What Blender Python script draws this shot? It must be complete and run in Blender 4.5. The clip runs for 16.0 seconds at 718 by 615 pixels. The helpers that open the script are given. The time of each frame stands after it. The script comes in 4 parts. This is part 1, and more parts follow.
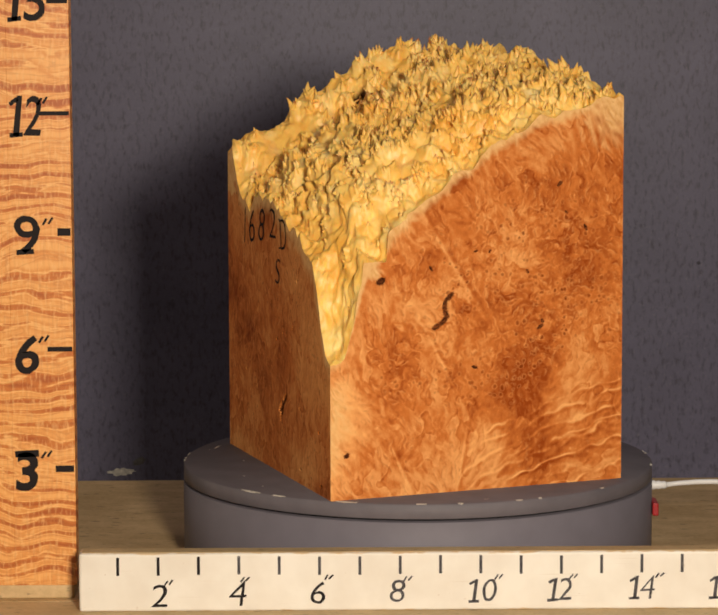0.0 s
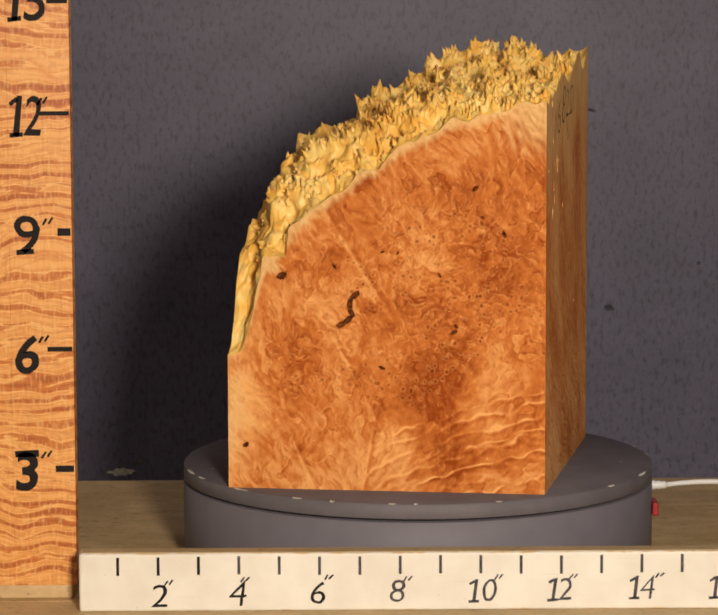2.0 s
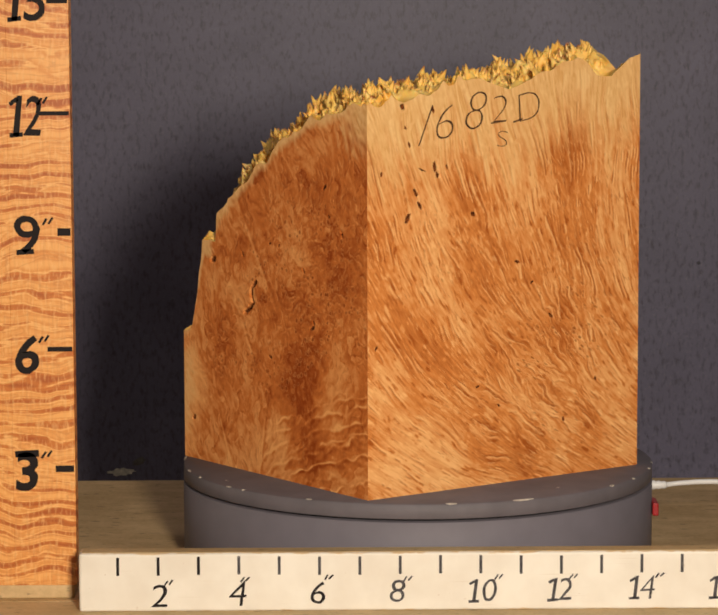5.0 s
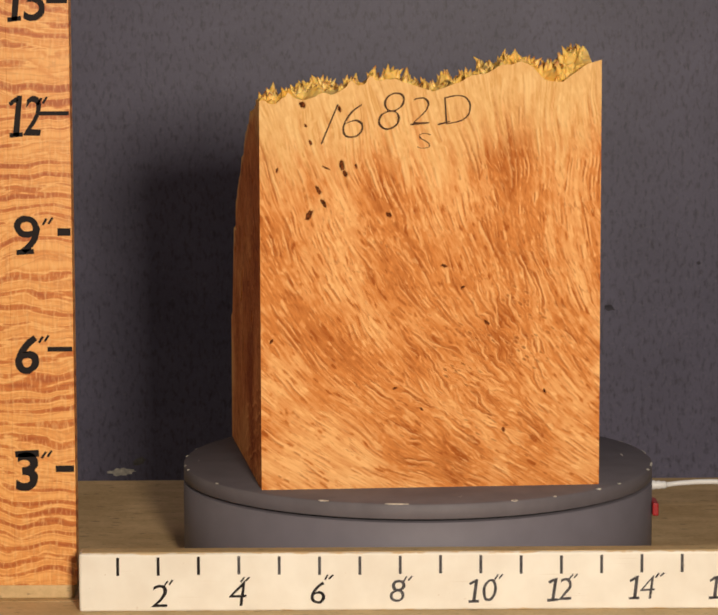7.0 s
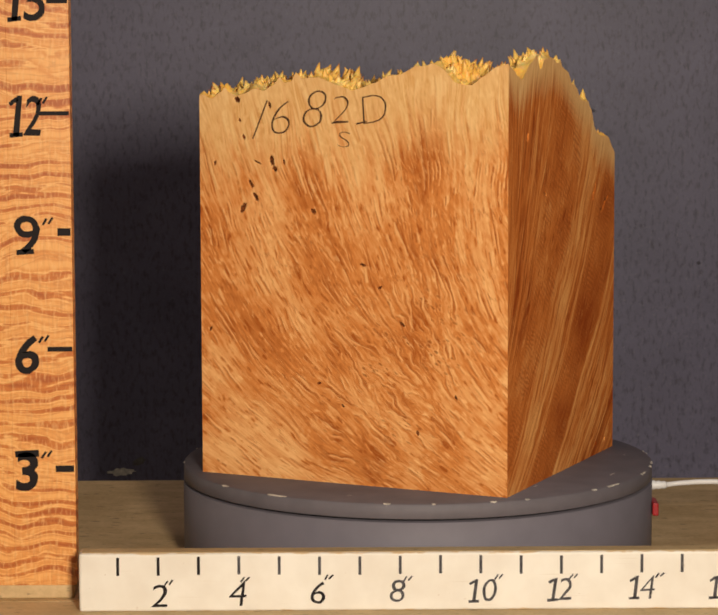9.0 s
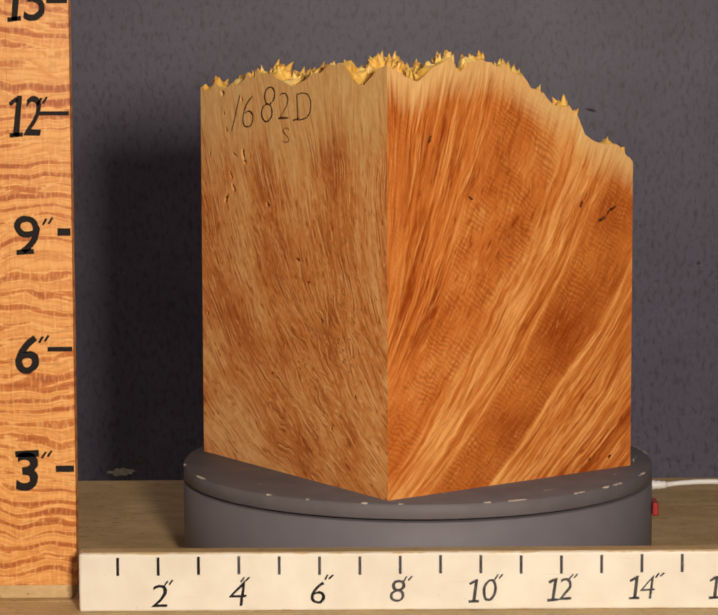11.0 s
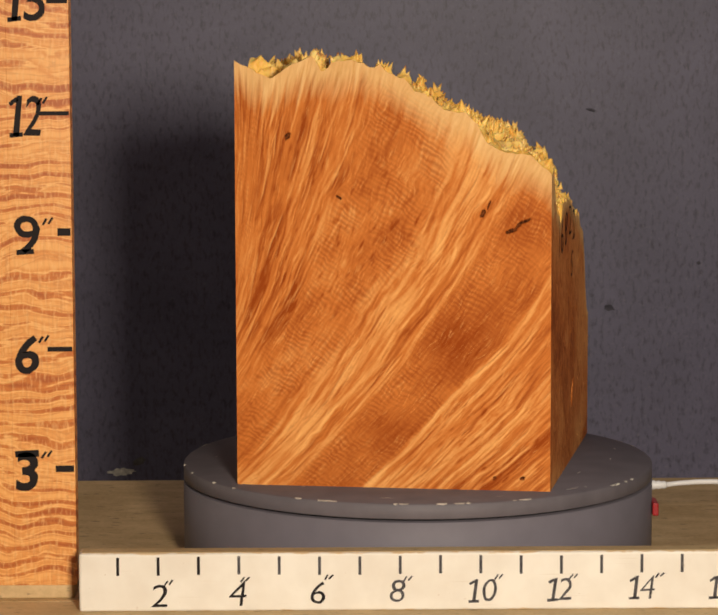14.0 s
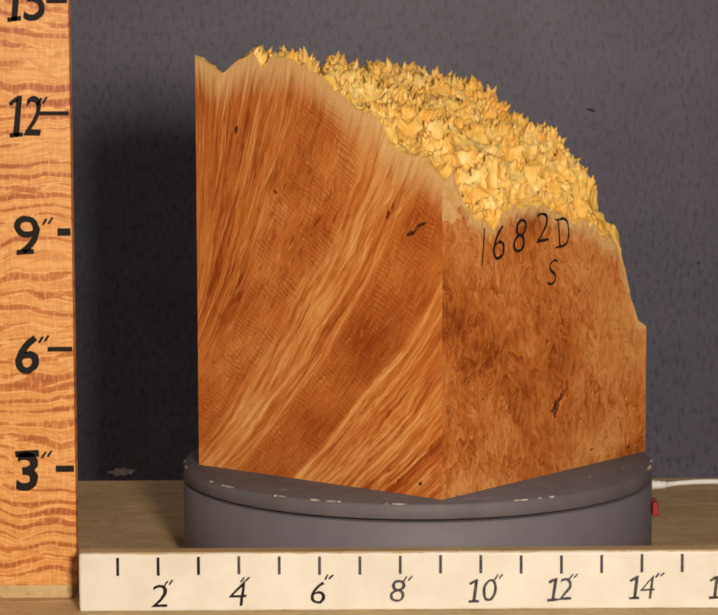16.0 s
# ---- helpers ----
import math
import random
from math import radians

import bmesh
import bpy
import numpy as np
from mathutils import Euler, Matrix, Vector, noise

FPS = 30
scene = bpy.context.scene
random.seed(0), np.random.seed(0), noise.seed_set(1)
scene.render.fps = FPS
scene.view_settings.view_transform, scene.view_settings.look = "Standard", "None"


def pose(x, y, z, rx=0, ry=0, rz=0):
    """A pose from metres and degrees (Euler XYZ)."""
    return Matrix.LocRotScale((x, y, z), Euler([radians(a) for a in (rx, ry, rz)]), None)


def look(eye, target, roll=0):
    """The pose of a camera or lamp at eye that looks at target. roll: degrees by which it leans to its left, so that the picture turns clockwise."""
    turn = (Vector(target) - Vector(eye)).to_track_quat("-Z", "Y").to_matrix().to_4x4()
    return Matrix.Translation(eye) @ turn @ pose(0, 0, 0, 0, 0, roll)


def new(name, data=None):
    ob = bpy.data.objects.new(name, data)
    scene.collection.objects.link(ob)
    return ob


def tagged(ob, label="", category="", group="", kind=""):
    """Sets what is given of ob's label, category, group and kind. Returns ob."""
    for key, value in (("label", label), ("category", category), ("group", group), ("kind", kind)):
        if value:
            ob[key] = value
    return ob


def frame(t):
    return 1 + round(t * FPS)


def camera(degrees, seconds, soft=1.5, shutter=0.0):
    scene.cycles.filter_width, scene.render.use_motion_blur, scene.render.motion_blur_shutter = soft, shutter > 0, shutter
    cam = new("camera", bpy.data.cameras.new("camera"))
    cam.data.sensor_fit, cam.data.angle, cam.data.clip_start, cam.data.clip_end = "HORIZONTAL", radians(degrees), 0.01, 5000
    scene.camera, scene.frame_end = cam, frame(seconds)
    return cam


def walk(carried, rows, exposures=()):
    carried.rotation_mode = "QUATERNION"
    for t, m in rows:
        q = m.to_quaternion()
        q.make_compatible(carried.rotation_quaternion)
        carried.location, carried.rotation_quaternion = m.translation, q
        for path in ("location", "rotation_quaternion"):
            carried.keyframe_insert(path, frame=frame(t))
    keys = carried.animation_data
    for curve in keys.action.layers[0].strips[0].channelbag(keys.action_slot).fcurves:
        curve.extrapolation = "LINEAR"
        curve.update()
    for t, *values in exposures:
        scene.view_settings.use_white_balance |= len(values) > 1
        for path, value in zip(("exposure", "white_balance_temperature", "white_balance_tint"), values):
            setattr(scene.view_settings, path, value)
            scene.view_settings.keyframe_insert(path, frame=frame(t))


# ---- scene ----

# ---- camera -------------------------------------------------------------
# World: the turntable's axis is x = y = 0, its disc's top is at DISC_TOP,
# the painted wall runs along x.
cam = camera(13.056, 16.0, soft=2.0)
VIEW = look((-0.06474, -2.13102, 0.43725), (-0.04183, -0.14851, 0.17431), -0.168)
walk(cam, [(0, VIEW), (16, VIEW)])

# ---- light --------------------------------------------------------------
world = bpy.data.worlds.new("room_light")
scene.world = world
world.use_nodes = True
world.node_tree.nodes["Background"].inputs["Color"].default_value = (1.0, 0.93, 0.85, 1)
world.node_tree.nodes["Background"].inputs["Strength"].default_value = 0.005


def softbox(name, eye, target, width, height, watts, colour):
    data = bpy.data.lights.new(name, "AREA")
    data.shape, data.size, data.size_y, data.energy, data.color = "RECTANGLE", width, height, watts, colour
    ob = new(name, data)
    ob.matrix_world = look(eye, target)
    return ob


softbox("key_lamp", (0.165, -1.78, 0.50), (0, 0, 0.15), 0.15, 0.15, 28.0, (1.0, 0.88, 0.73))
# unseen fill from above, added to brighten upper wall and block top
softbox("top_fill", (0.40, 0.20, 1.75), (0.36, 0.20, 0.0), 0.6, 0.5, 2.5, (1.0, 0.93, 0.94))
# unseen warm fill, added to lift the block's left-turned faces
softbox("left_fill", (-1.55, 0.30, 0.42), (0, -0.45, 0.15), 0.5, 0.6, 2.2, (1.0, 0.80, 0.57))
scene.view_settings.exposure = 0.0

# ---- sizes --------------------------------------------------------------
DISC_TOP = 0.049
DISC_RADIUS = 0.1612
WALL_Y = 1.0
BENCH_Z = -0.01544
BENCH_BACK = 0.2678
LATH_TOP = -0.0068
LATH_FRONT = -0.1410
SEAM_Y = -0.150
# footprint of the block on the disc, corner by corner, at the block's own rest turn
C1, C2, C3, C4 = (-0.1051, 0.1233), (-0.1278, -0.0835), (0.0918, -0.1198), (0.1194, 0.0855)


# ---- materials ----------------------------------------------------------
class Nodes:
    """A small builder for one material."""

    def __init__(self, name, rough=0.5, metal=0.0):
        self.mat = bpy.data.materials.new(name)
        self.mat.use_nodes = True
        self.tree = self.mat.node_tree
        self.bsdf = self.tree.nodes["Principled BSDF"]
        self.bsdf.inputs["Roughness"].default_value = rough
        self.bsdf.inputs["Metallic"].default_value = metal

    def put(self, socket, value):
        if hasattr(value, "links"):
            self.tree.links.new(value, socket)
        else:
            socket.default_value = value

    def node(self, kind, outs=0, **ins):
        n = self.tree.nodes.new(kind)
        for key, value in ins.items():
            self.put(n.inputs[key.replace("_", " ")], value)
        return n.outputs[outs]

    def obj(self):
        return self.node("ShaderNodeTexCoord", "Object")

    def uv(self, layer):
        n = self.tree.nodes.new("ShaderNodeUVMap")
        n.uv_map = layer
        return n.outputs[0]

    def attr(self, name):
        n = self.tree.nodes.new("ShaderNodeAttribute")
        n.attribute_name = name
        return n.outputs["Fac"]

    def mapped(self, vector, scale, offset=(0, 0, 0)):
        return self.node("ShaderNodeMapping", Vector=vector, Scale=scale, Location=offset)

    def noise(self, vector, scale, detail=4.0, rough=0.55, distort=0.0, colour=False):
        return self.node("ShaderNodeTexNoise", "Color" if colour else "Fac", Vector=vector, Scale=scale,
                         Detail=detail, Roughness=rough, Distortion=distort)

    def voronoi(self, vector, scale, feature="F1", out="Distance"):
        n = self.tree.nodes.new("ShaderNodeTexVoronoi")
        n.feature = feature
        self.put(n.inputs["Vector"], vector)
        n.inputs["Scale"].default_value = scale
        return n.outputs[out]

    def math(self, op, a, b=0.0, clamp=False):
        n = self.tree.nodes.new("ShaderNodeMath")
        n.operation, n.use_clamp = op, clamp
        self.put(n.inputs[0], a)
        self.put(n.inputs[1], b)
        return n.outputs[0]

    def vmath(self, op, a, b):
        n = self.tree.nodes.new("ShaderNodeVectorMath")
        n.operation = op
        self.put(n.inputs[0], a)
        self.put(n.inputs[1], b)
        return n.outputs[0]

    def scaled(self, a, k):
        return self.vmath("MULTIPLY", a, (k, k, k))

    def ramp(self, fac, *stops):
        n = self.tree.nodes.new("ShaderNodeValToRGB")
        self.put(n.inputs[0], fac)
        el = n.color_ramp.elements
        while len(el) < len(stops):
            el.new(0.5)
        for e, (p, c) in zip(el, stops):
            e.position = p
            e.color = (c, c, c, 1) if isinstance(c, (int, float)) else (*c, 1)
        return n.outputs[0]

    def mix(self, fac, a, b, blend="MIX"):
        n = self.tree.nodes.new("ShaderNodeMix")
        n.data_type, n.blend_type = "RGBA", blend
        self.put(n.inputs[0], fac)
        self.put(n.inputs[6], a if hasattr(a, "links") else (*a, 1))
        self.put(n.inputs[7], b if hasattr(b, "links") else (*b, 1))
        return n.outputs[2]

    def bump(self, height, strength=0.2, distance=0.001, normal=None):
        n = self.tree.nodes.new("ShaderNodeBump")
        n.inputs["Strength"].default_value, n.inputs["Distance"].default_value = strength, distance
        self.put(n.inputs["Height"], height)
        if normal is not None:
            self.put(n.inputs["Normal"], normal)
        self.put(self.bsdf.inputs["Normal"], n.outputs[0])
        return n.outputs[0]

    def colour(self, value):
        self.put(self.bsdf.inputs["Base Color"], value if hasattr(value, "links") else (*value, 1))

    def rough(self, value):
        self.put(self.bsdf.inputs["Roughness"], value)


def plain(name, colour, rough=0.5, metal=0.0, vary=0.12, scale=60, gloss=0.5):
    m = Nodes(name, rough, metal)
    m.bsdf.inputs["Specular IOR Level"].default_value = gloss
    n = m.noise(m.obj(), scale, 5)
    m.colour(m.mix(m.ramp(n, (0.3, 0.0), (0.7, 1.0)), tuple(c * (1 - vary) for c in colour),
                   tuple(min(1, c * (1 + vary)) for c in colour)))
    m.bump(n, 0.08, 0.0005)
    return m.mat


def figured_wood(name, dark, mid, pale, seed, fibre=(520, 60), weights=(0.30, 0.34, 0.22, 0.16), relief=0.5, eyes=0.0,
                 eye_zone=(0.40, 0.54), ripple=0.0, sheen=0.6, fleck=(420, 260, 0.3)):
    """A sanded face of burl. The face carries its figure (tone, band, streak) and a painted relief; fibres and eyes are
    laid along the grain.
    weights: of tone, band, streak and fibre."""
    m = Nodes(name, 0.5)
    # the fibres throw light back in a broad warm lobe, so that a face darkens as it turns away
    m.bsdf.inputs["Specular Tint"].default_value = (1.0, 0.64, 0.33, 1)
    dark, mid, pale = (tuple(k * c for k, c in zip((0.97, 0.90, 0.86), tone)) for tone in (dark, mid, pale))
    dark = tuple(0.92 * c for c in dark)
    uv = m.vmath("ADD", m.uv("grain"), (seed * 1.37, seed * 0.71, seed))
    shift = m.vmath("SUBTRACT", m.noise(uv, 60, 3, 0.5, colour=True), (0.5, 0.5, 0.5))
    warped = m.vmath("ADD", uv, m.scaled(shift, 0.008))
    fine = m.noise(m.mapped(warped, (fibre[0], fibre[1], 1)), 1.0, 4, 0.6)
    centred = lambda name_: m.math("SUBTRACT", m.attr(name_), 0.5)
    value = m.math("ADD", 0.5, m.math("MULTIPLY", centred("tone"), weights[0]))
    value = m.math("ADD", value, m.math("MULTIPLY", centred("band"), weights[1]))
    value = m.math("ADD", value, m.math("MULTIPLY", centred("streak"), weights[2]))
    value = m.math("ADD", value, m.math("MULTIPLY", m.math("SUBTRACT", fine, 0.5), weights[3] * 2.2))
    m.put(m.bsdf.inputs["Specular IOR Level"], m.math("MULTIPLY", m.ramp(value, (0.30, 0.30), (0.70, 1.0)), sheen))
    half = tuple((a + b) / 2 for a, b in zip(mid, pale))
    colour = m.ramp(value, (0.28, dark), (0.48, mid), (0.60, half), (0.74, pale))
    # painted relief: each streak's highlight and shaded side put into the colour
    embossed = m.attr("relief")
    colour = m.mix(m.math("MULTIPLY", m.ramp(embossed, (0.10, 1.0), (0.42, 0.0)), relief), colour, dark)
    colour = m.mix(m.math("MULTIPLY", m.ramp(embossed, (0.58, 0.0), (0.92, 1.0)), relief), colour, pale)
    # short pale and dark dashes along the grain, fibre sheen put into the colour
    dash = m.noise(m.mapped(warped, (fleck[0], fleck[1], 1), (3, 8, 0)), 1.0, 2, 0.5)
    lively = m.math("MULTIPLY", m.ramp(m.noise(uv, 42, 2), (0.40, 0.1), (0.58, 1.0)), fleck[2])
    colour = m.mix(m.math("MULTIPLY", m.ramp(dash, (0.56, 0.0), (0.70, 1.0)), lively), colour, pale)
    colour = m.mix(m.math("MULTIPLY", m.ramp(dash, (0.30, 1.0), (0.43, 0.0)), lively), colour, dark)
    if ripple:
        wave = m.tree.nodes.new("ShaderNodeTexWave")
        wave.bands_direction = "Y"
        m.put(wave.inputs["Vector"], warped)
        wave.inputs["Scale"].default_value, wave.inputs["Distortion"].default_value = 100, 5.0
        wave.inputs["Detail"].default_value, wave.inputs["Detail Scale"].default_value = 2.0, 1.2
        calm = m.math("MULTIPLY", m.math("MULTIPLY", m.ramp(m.noise(uv, 45, 2), (0.38, 0.15), (0.60, 1.0)), m.attr("burl")), ripple)
        colour = m.mix(m.math("MULTIPLY", wave.outputs["Fac"], calm), colour, dark)
    if eyes:
        where = m.math("MULTIPLY", m.ramp(m.noise(uv, 34, 2, 0.5), (eye_zone[0], 0.0), (eye_zone[1], 1.0)), m.attr("burl"))
        place = m.vmath("ADD", uv, m.scaled(shift, 0.006))
        dots = m.math("ADD", m.voronoi(place, 205), m.math("MULTIPLY", m.math("SUBTRACT", m.noise(uv, 260, 2), 0.5), 0.45))
        spots = m.ramp(dots, (0.12, 1.0), (0.27, 0.0))
        rings = m.ramp(m.math("ABSOLUTE", m.math("SUBTRACT", dots, 0.34)), (0.02, 1.0), (0.10, 0.0))
        colour = m.mix(m.math("MULTIPLY", m.math("MULTIPLY", rings, where), eyes * 0.28), colour, pale)
        colour = m.mix(m.math("MULTIPLY", m.math("MULTIPLY", spots, where), eyes * 0.85), colour, tuple(c * 0.6 for c in dark))
    # pale sapwood under the natural surface
    ragged = m.math("ADD", m.attr("sap"), m.math("MULTIPLY", centred("band"), 0.4))
    sapwood = m.mix(m.ramp(m.math("ADD", m.math("MULTIPLY", fine, 0.5), m.math("MULTIPLY", m.attr("streak"), 0.5)), (0.36, 0.0), (0.62, 1.0)), (0.73, 0.405, 0.143), (0.87, 0.58, 0.26))
    colour = m.mix(m.math("MULTIPLY", m.ramp(ragged, (0.30, 0.0), (0.85, 1.0)), 0.85), colour, sapwood)
    # bark pockets and worm holes
    torn = m.math("ADD", m.attr("pit"), m.math("MULTIPLY", m.math("SUBTRACT", m.noise(m.obj(), 420, 4, 0.65), 0.5), 1.0))
    rot = m.mix(m.ramp(m.noise(m.obj(), 420, 3), (0.42, 0.0), (0.60, 1.0)), (0.050, 0.013, 0.005), (0.20, 0.055, 0.014))
    colour = m.mix(m.ramp(torn, (0.36, 0.0), (0.58, 1.0)), colour, rot)
    m.colour(colour)
    m.rough(m.math("ADD", m.math("ADD", 0.53, m.math("MULTIPLY", m.attr("pit"), 0.4)), m.math("MULTIPLY", fine, 0.16)))
    m.bump(m.math("ADD", m.math("MULTIPLY", fine, 0.6), embossed), 0.10, 0.0004)
    return m.mat


WOOD_A = figured_wood("burl_eyed_wood", (0.33, 0.062, 0.008), (0.60, 0.184, 0.037), (0.91, 0.460, 0.160), 1.0,
                      fibre=(300, 240), weights=(0.48, 0.17, 0.10, 0.10), relief=0.34, eyes=0.95, fleck=(420, 260, 0.22))
WOOD_B = figured_wood("burl_streaked_wood", (0.42, 0.110, 0.018), (0.68, 0.258, 0.066), (0.93, 0.55, 0.230), 2.0,
                      fibre=(420, 110), weights=(0.46, 0.16, 0.36, 0.14), relief=0.72, eyes=0.95, eye_zone=(0.42, 0.56), fleck=(680, 150, 0.6))
WOOD_D = figured_wood("burl_curly_wood", (0.34, 0.064, 0.008), (0.63, 0.200, 0.038), (0.93, 0.50, 0.165), 3.0,
                      fibre=(560, 70), weights=(0.35, 0.20, 0.18, 0.12), relief=0.45, ripple=0.60, fleck=(820, 90, 0.40))
WOOD_E = figured_wood("burl_mottled_wood", (0.26, 0.052, 0.007), (0.54, 0.160, 0.030), (0.80, 0.370, 0.112), 4.0,
                      fibre=(260, 140), weights=(0.56, 0.16, 0.10, 0.10), relief=0.34, eyes=0.8, eye_zone=(0.44, 0.58))


def spiky_wood():
    m = Nodes("spiky_sapwood", 0.45)
    m.bsdf.inputs["Subsurface Weight"].default_value = 0.12
    m.bsdf.inputs["Subsurface Radius"].default_value = (1.0, 0.42, 0.14)
    m.bsdf.inputs["Subsurface Scale"].default_value = 0.003
    p = m.obj()
    n = m.noise(p, 90, 5, 0.6)
    big = m.noise(p, 22, 3)
    colour = m.ramp(m.math("ADD", m.math("MULTIPLY", n, 0.6), m.math("MULTIPLY", big, 0.4)),
                    (0.36, (0.88, 0.44, 0.065)), (0.50, (0.97, 0.59, 0.135)), (0.64, (0.99, 0.72, 0.26)))
    tip = m.attr("tip")
    burnt = m.ramp(m.noise(p, 45, 3), (0.42, 0.0), (0.62, 1.0))
    colour = m.mix(m.math("MULTIPLY", m.ramp(tip, (0.34, 0.0), (0.80, 1.0)), m.math("ADD", 0.10, m.math("MULTIPLY", burnt, 0.85)), True), colour, (0.40, 0.105, 0.018))
    # crease shading put into the colour, with the flank's brown cracks
    cleft_shade = m.ramp(m.attr("cleft_shade"), (0.35, 0.0), (0.85, 1.0))
    colour = m.mix(m.math("MULTIPLY", cleft_shade, m.ramp(n, (0.40, 0.0), (0.62, 0.55))), colour, (0.62, 0.24, 0.030))
    colour = m.mix(m.ramp(m.attr("pit"), (0.3, 0.0), (0.6, 1.0)), colour, (0.05, 0.012, 0.004))
    m.colour(colour)
    m.bump(m.noise(p, 300, 3), 0.12, 0.0005)
    return m.mat


def painted_wall():
    m = Nodes("grey_wall_paint", 0.42)
    m.bsdf.inputs["Specular IOR Level"].default_value = 0.30
    p = m.obj()
    fine = m.noise(m.mapped(p, (215, 1, 100)), 1.0, 5, 0.65)
    blot = m.noise(p, 9, 5, 0.6, 0.5)
    colour = m.ramp(blot, (0.30, (0.118, 0.108, 0.162)), (0.70, (0.155, 0.143, 0.212)))
    colour = m.mix(m.math("MULTIPLY", m.ramp(fine, (0.34, 1.0), (0.50, 0.0)), 0.60), colour, (0.046, 0.042, 0.053))
    speck = m.noise(p, 270, 3, 0.7)
    colour = m.mix(m.math("MULTIPLY", m.ramp(speck, (0.56, 0.0), (0.70, 1.0)), 0.45), colour, (0.21, 0.195, 0.235))
    scuff = m.ramp(m.noise(p, 62, 4, 0.7), (0.71, 0.0), (0.80, 1.0))
    colour = m.mix(m.math("MULTIPLY", scuff, 0.4), colour, (0.018, 0.016, 0.018))
    m.colour(colour)
    m.bump(fine, 0.15, 0.0006)
    return m.mat


def worn_wood(name, dark, light, seed):
    m = Nodes(name, 0.6)
    p = m.vmath("ADD", m.obj(), (seed, seed, seed))
    grain = m.noise(m.mapped(p, (14, 70, 70)), 1.0, 7, 0.68, 0.5)
    stain = m.noise(p, 26, 6, 0.65)
    grit = m.noise(p, 330, 3, 0.65)
    mixed = m.math("ADD", m.math("ADD", m.math("MULTIPLY", grain, 0.28), m.math("MULTIPLY", stain, 0.47)), m.math("MULTIPLY", grit, 0.25))
    colour = m.ramp(mixed, (0.38, dark), (0.60, light))
    specks = m.ramp(m.noise(m.mapped(p, (90, 210, 210)), 1.0, 3), (0.62, 0.0), (0.69, 1.0))
    colour = m.mix(m.math("MULTIPLY", specks, 0.6), colour, tuple(c * 0.35 for c in dark))
    m.colour(colour)
    m.bump(grain, 0.15, 0.0006)
    return m.mat


def curly_maple():
    """Fiddleback maple: bright and dark ripples across the board."""
    m = Nodes("curly_maple", 0.38)
    p = m.obj()
    shift = m.vmath("SUBTRACT", m.noise(p, 20, 2, colour=True), (0.5, 0.5, 0.5))
    w = m.vmath("ADD", p, m.vmath("MULTIPLY", shift, (0.0, 0.0, 0.020)))
    ripple = m.noise(m.mapped(w, (11, 1, 125)), 1.0, 3, 0.50, 0.35)
    fine = m.noise(m.mapped(w, (110, 1, 520)), 1.0, 3, 0.6)
    pores = m.noise(m.mapped(p, (700, 1, 40)), 1.0, 3)
    thin = m.ramp(m.math("ABSOLUTE", m.math("SUBTRACT", m.noise(m.mapped(w, (22, 1, 130), (5, 0, 2)), 1.0, 3, 0.5, 0.8), 0.5)), (0.0, 1.0), (0.030, 0.0))
    wave = m.tree.nodes.new("ShaderNodeTexWave")
    wave.bands_direction = "Z"
    m.put(wave.inputs["Vector"], m.vmath("ADD", w, m.vmath("MULTIPLY", m.noise(p, 9, 2, colour=True), (0.0, 0.0, 0.05))))
    wave.inputs["Scale"].default_value, wave.inputs["Distortion"].default_value = 36, 4.5
    wave.inputs["Detail"].default_value, wave.inputs["Detail Scale"].default_value = 2.0, 0.6
    v = m.math("ADD", m.math("ADD", m.math("MULTIPLY", ripple, 0.68), m.math("MULTIPLY", fine, 0.16)), m.math("MULTIPLY", wave.outputs["Fac"], 0.16))
    colour = m.ramp(v, (0.36, (0.42, 0.095, 0.012)), (0.450, (0.62, 0.195, 0.034)), (0.480, (0.90, 0.48, 0.160)), (0.52, (0.72, 0.280, 0.062)), (0.62, (0.84, 0.40, 0.118)))
    hatch = m.noise(m.mapped(p, (520, 1, 130)), 1.0, 2)
    colour = m.mix(m.math("MULTIPLY", m.ramp(hatch, (0.50, 0.0), (0.66, 1.0)), 0.45), colour, (0.90, 0.52, 0.20))
    colour = m.mix(m.math("MULTIPLY", m.ramp(pores, (0.35, 1.0), (0.5, 0.0)), 0.18), colour, (0.40, 0.15, 0.05))
    colour = m.mix(m.math("MULTIPLY", thin, 0.28), colour, (0.42, 0.11, 0.016))
    m.colour(colour)
    m.bump(v, 0.06, 0.0005)
    return m.mat


